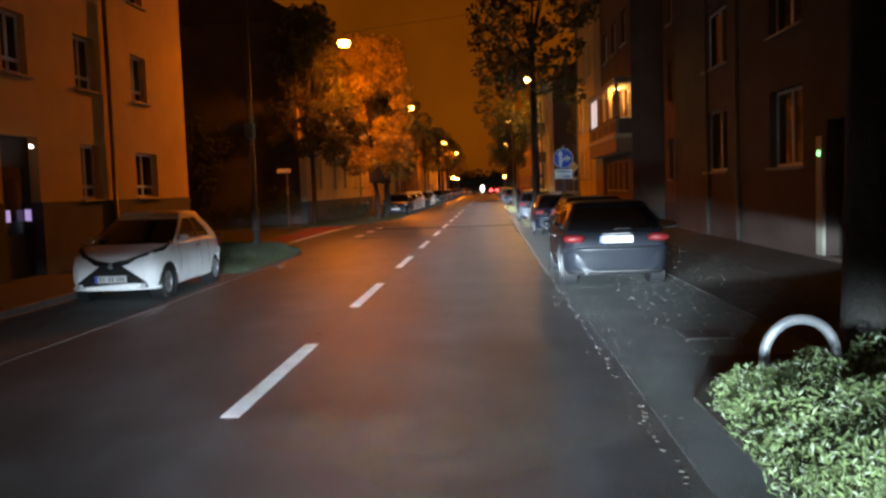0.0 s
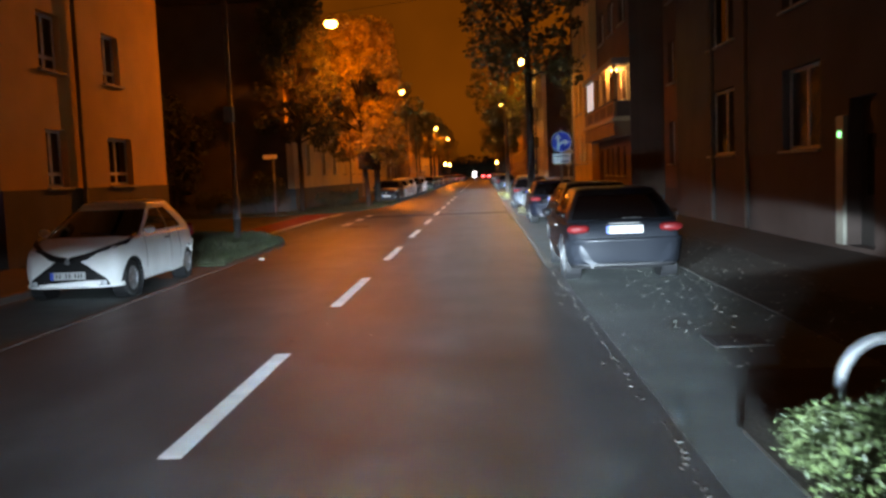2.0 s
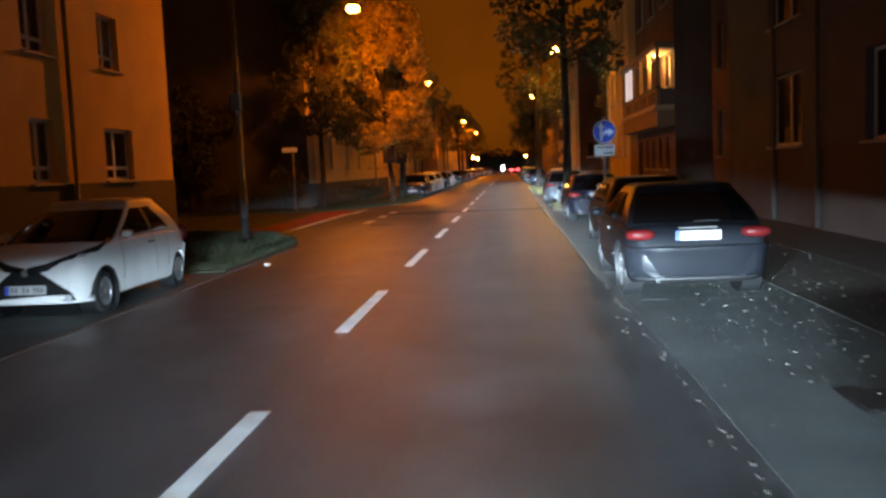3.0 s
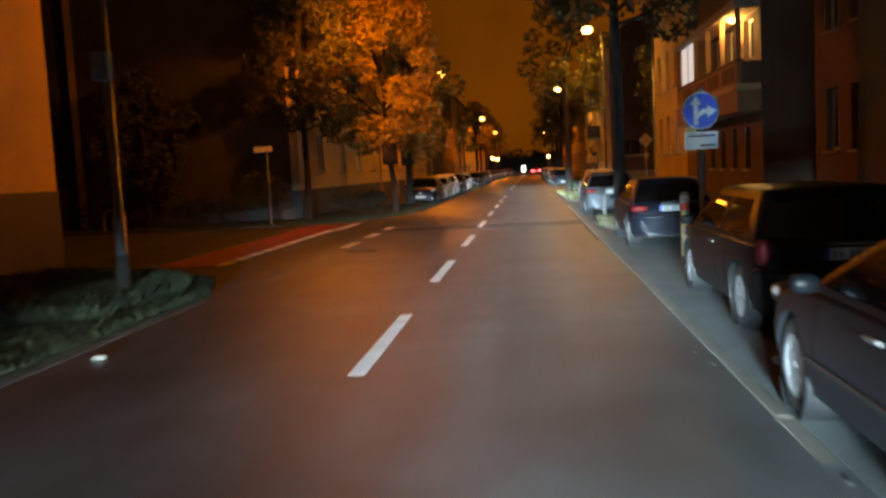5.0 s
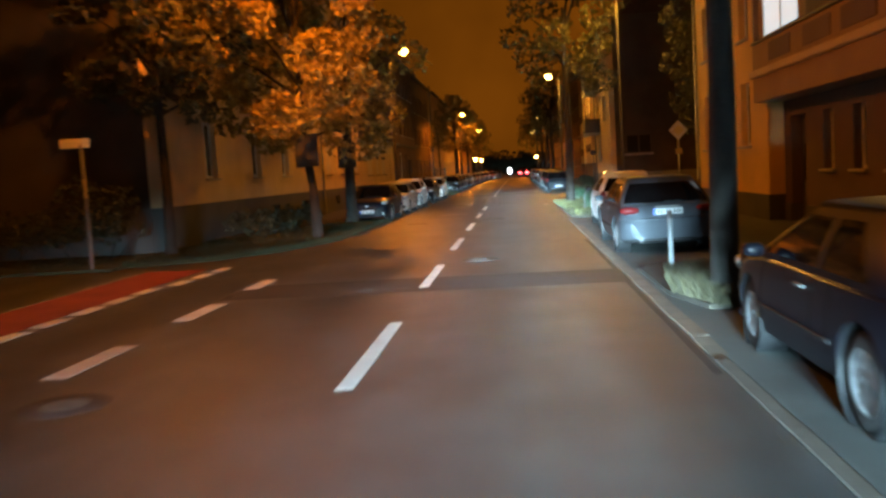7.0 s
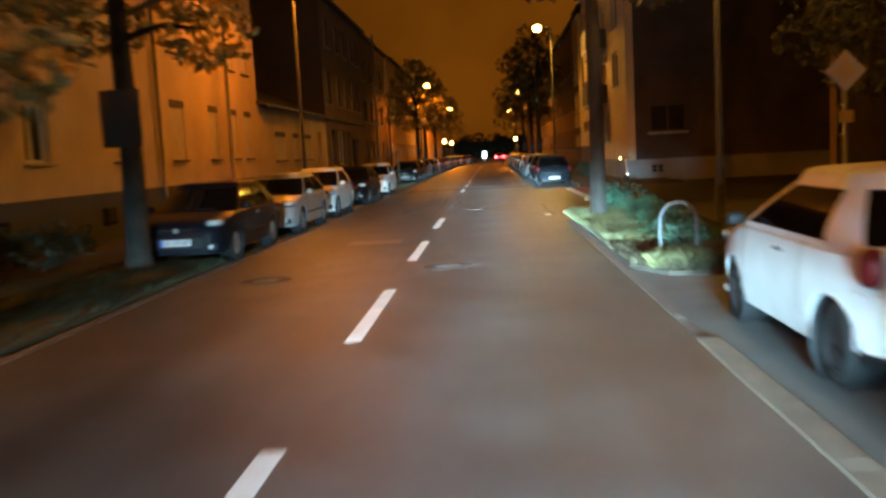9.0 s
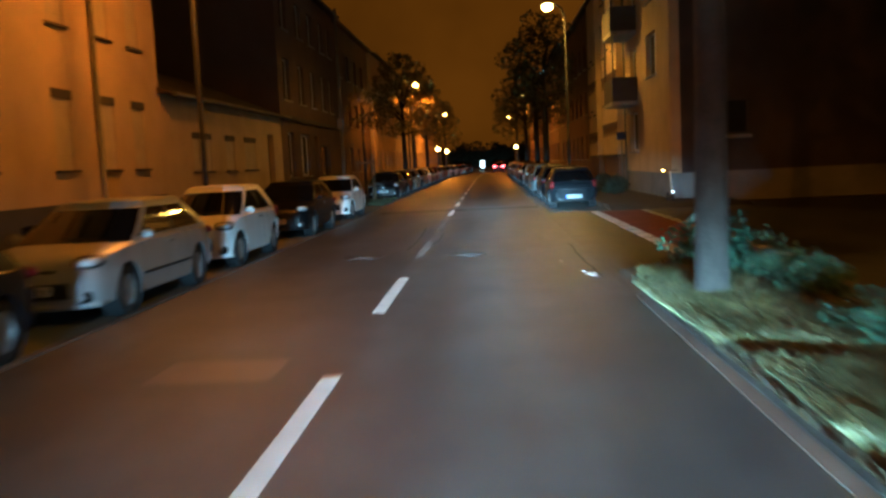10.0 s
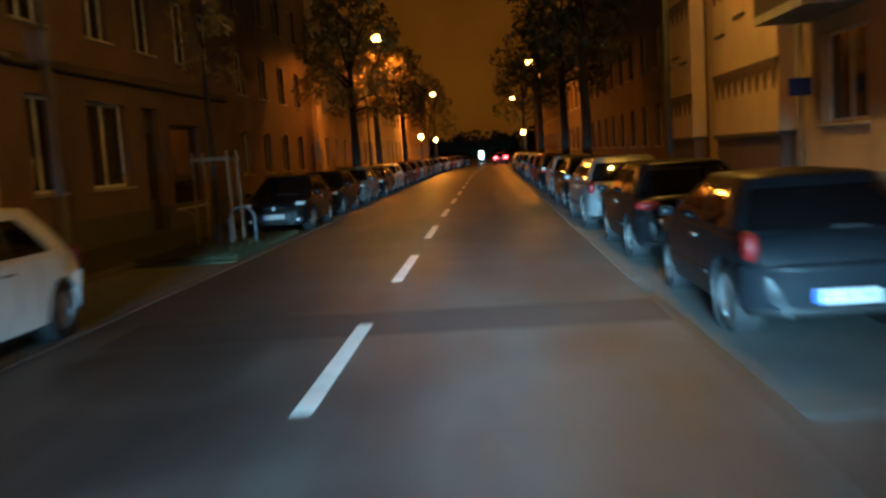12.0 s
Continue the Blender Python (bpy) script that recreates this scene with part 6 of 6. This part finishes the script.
# kick scooter by the corner house
t = empty("kick_scooter", (7.3, 73.3, 0.09))
part("deck", box(-0.09, 0.09, -0.12, 0.62, 0.10, 0.15, 0.02), BLACK_PLASTIC, t)
part("stem", tube([(0, -0.22, 0.16), (-0.06, -0.12, 0.98)], 0.026, 10), SIGN_WHITE, t, "pale steering stem", True)
hb = part("handlebar", tube([(-0.30, -0.11, 1.0), (-0.06, -0.12, 1.0), (0.18, -0.11, 1.0)], 0.016, 8), BLACK_PLASTIC, t)
part("grip_lamp", blob(0.03, 0.03, 0.025, -0.28, -0.12, 1.0), GLOW_YELLOW, hb, "small amber lamp")
# no lamp: the reflector's glint is drawn as a glowing part
part("reflector", blob(0.035, 0.015, 0.03, 0.0, -0.27, 0.30), GLOW_COOL, t, "front reflector whose glint is made to glow")
for y in (-0.24, 0.60):
    wh = part("wheel", moved(disc(0.105, 0.045, 20, "x"), 0, y, 0.105), TYRE, t)
    part("hub", moved(disc(0.05, 0.055, 14, "x"), 0, y, 0.105), ZINC, wh)
part("front_fork", tube([(0, -0.24, 0.11), (0, -0.22, 0.26)], 0.03, 8), BLACK_PLASTIC, t)
part("rear_mudguard", tube([(0, 0.50, 0.19), (0, 0.60, 0.225), (0, 0.70, 0.19)], 0.03, 6), BLACK_PLASTIC, t)
tagged(t, "kick scooter with a pale stem parked at the corner", "scooter")
t = obj("paper_scrap", blob(0.07, 0.05, 0.025, -2.75, 12.92, 0.022, 8), DIM_WHITE)
tagged(t, "crumpled white paper scrap on the asphalt", "litter")
# spilt paint on the asphalt
rnd = random.Random(9)
for x, y, r0 in ((2.75, 56.6, 0.10), (2.66, 56.95, 0.03), (2.45, 58.3, 0.025)):
    pts = [(x + r0 * rnd.uniform(0.5, 1.15) * math.cos(2 * math.pi * k / 13), y + 1.7 * r0 * rnd.uniform(0.6, 1.15) * math.sin(2 * math.pi * k / 13)) for k in range(13)]
    tagged(obj("paint_blot", poly(pts, -0.02, 0.005), PAINT), kind="structure", label="irregular white blot on the asphalt", category="road marking")
litter("fallen_leaves", -0.2, 0.9, 3.2, 5.6, 14, 21, 0.004, "few brown leaves on the carriageway")

# stakes round the young tree
t = empty("tree_stakes", (-4.4, 84.4, 0.1))
for sx, sy in ((-0.38, -0.35), (0.38, -0.35), (0.38, 0.35), (-0.38, 0.35)):
    part("stake", tube([(sx, sy, -0.15), (sx * 0.95, sy * 0.95, 1.95)], 0.028, 9), WOOD, t)
for sy in (-0.35, 0.35):
    part("cross_lath", box(-0.42, 0.42, sy - 0.02, sy + 0.02, 1.75, 1.83), WOOD, t)
for sx in (-0.62, 0.62):
    part("low_hoop", tube([(sx - 0.26, -0.5, -0.1)] + [(sx - 0.26 * math.cos(math.pi * k / 10), -0.5, 0.52 + 0.26 * math.sin(math.pi * k / 10)) for k in range(11)] + [(sx + 0.26, -0.5, -0.1)], 0.022, 8), GALV, t, "low bent steel hoop", True)
tagged(t, "wooden stake frame round a young tree", "tree stakes")

# far white light of unknown source, built as a lit display case
t = empty("advertising_column", (0.0, 212.0, 0))
part("case", box(-0.42, 0.42, -0.1, 0.1, 0.4, 2.0, 0.03), POST_GREY, t)
part("lit_face", box(-0.35, 0.35, -0.115, -0.1, 0.55, 1.85), GLOW_COOL, t, "brightly lit face")
part("foot", box(-0.2, 0.2, -0.08, 0.08, -0.05, 0.4), POST_GREY, t)
tagged(t, "lit white street display case", "display case")
rnd = random.Random(31)
far = empty("far_woods", (0, 325, 0))
leaf_cloud("far_crowns", [(rnd.uniform(-60, 60), rnd.uniform(-6, 6), rnd.uniform(1.5, 6.5), rnd.uniform(1.6, 3.4)) for _ in range(150)], 14, 0.55, DARK_LEAF, far, 31)
part("far_trunk", tube([(-9, 0, -0.1), (-9, 0, 5)], 0.3, 8), BARK, far)
part("far_trunk", tube([(7, 0, -0.1), (7, 0, 5)], 0.3, 8), BARK, far)
tagged(far, "dark line of trees closing the far end of the street", "trees", kind="stuff")
tagged(obj("backdrop", box(-80, 80, 340, 341, -1, 5.5), SOIL), kind="structure", label="dark distance closing the street", category="backdrop")


# ---------------------------------------------------------------- kerbs and gutter stones
def stone_mesh(name, w, l, h, bevel, material):
    bm = box(-w / 2, w / 2, -l / 2, l / 2, -h, 0, bevel)
    me = bpy.data.meshes.new(name)
    bm.to_mesh(me)
    bm.free()
    me.materials.append(material)
    return me


def stone_row(parent, mesh, x, y0, y1, step, z, seed, name="kerbstone", loose=0.0015):
    r = random.Random(seed)
    y = y0
    while y < y1 - step * 0.5:
        o = new(name, mesh)
        o.parent = parent
        o.location = (x + r.uniform(-0.004, 0.004), y + step / 2, z + r.uniform(-loose, loose))
        o.rotation_euler = (0, 0, r.uniform(-0.004, 0.004))
        if y == y0:  # the first stone dips to the road's level
            o.rotation_euler.x = z / step
            o.location.z = z / 2 - 0.003
        y += step


KS = stone_mesh("kerbstone", 0.14, 0.985, 0.3, 0.012, KERB)
MID = stone_mesh("channel_stone", 0.17, 0.996, 0.3, 0.006, PALE_KERB)
FLAT = stone_mesh("channel_stone", 0.11, 0.996, 0.3, 0.005, CHANNEL)
SETT = stone_mesh("sett", 0.042, 0.06, 0.2, 0.010, COBBLE)
g = tagged(empty("gutter_east"), "row of small worn gutter setts in the asphalt", "gutter", kind="structure")
rr = random.Random(9)
yy = -7.0
while yy < 9.5:
    if rr.random() < 0.8:
        o = new("sett", SETT)
        o.parent = g
        o.location = (3.05 + rr.uniform(-0.03, 0.03), yy, rr.uniform(-0.004, 0.008))
        o.rotation_euler = (rr.uniform(-0.1, 0.1), rr.uniform(-0.1, 0.1), rr.uniform(-0.4, 0.4))
    yy += 0.098
for y0, y1, m in ((-60, 9.5, ASPHALT), (9.5, 54.5, BAY), (54.5, 76.0, DARK_ASPHALT), (76.0, 330, BAY)):
    tagged(obj("gutter_bed", box(3.0, 3.14, y0, y1, -0.25, -0.0015), m), kind="structure", label="dark joint along the gutter", category="gutter")
ke = tagged(empty("kerb_east"), "flat pale granite kerb along the road", "kerb", kind="structure")
WIDE = stone_mesh("channel_stone", 0.21, 0.996, 0.3, 0.012, PALE_KERB)
stone_row(ke, FLAT, 3.07, 9.5, 24.5, 1.0, 0.010, 1)
stone_row(ke, MID, 3.09, 24.5, 31.5, 1.0, 0.014, 5)
stone_row(ke, WIDE, 3.10, 31.5, 41.5, 1.0, 0.018, 6)
stone_row(ke, FLAT, 3.07, 41.5, 54.5, 1.0, 0.006, 7)
stone_row(ke, FLAT, 3.07, 76.0, 130.0, 1.0, 0.004, 2)
DULL = stone_mesh("channel_stone", 0.11, 0.996, 0.3, 0.010, KERB)
kw = tagged(empty("kerb_west"), "low dull granite kerb along the road", "kerb", kind="structure")
stone_row(kw, DULL, -3.17, -12.0, 17.0, 1.0, 0.012, 3)
stone_row(kw, DULL, -3.17, 41.0, 130.0, 1.0, 0.015, 4)
for face, out, y0, y1 in ((5.1, 1, 24.0, 44.5), (5.1, 1, 73.0, 130.0), (-5.2, -1, 48.9, 130.0), (-5.2, -1, -12, 12)):
    k = tagged(empty("pavement_edge"), "raised kerb stones at the edge of the footway", "kerb", kind="structure")
    stone_row(k, KS, face - out * 0.01, y0, y1, 1.0, 0.105, int(y0) + 50)
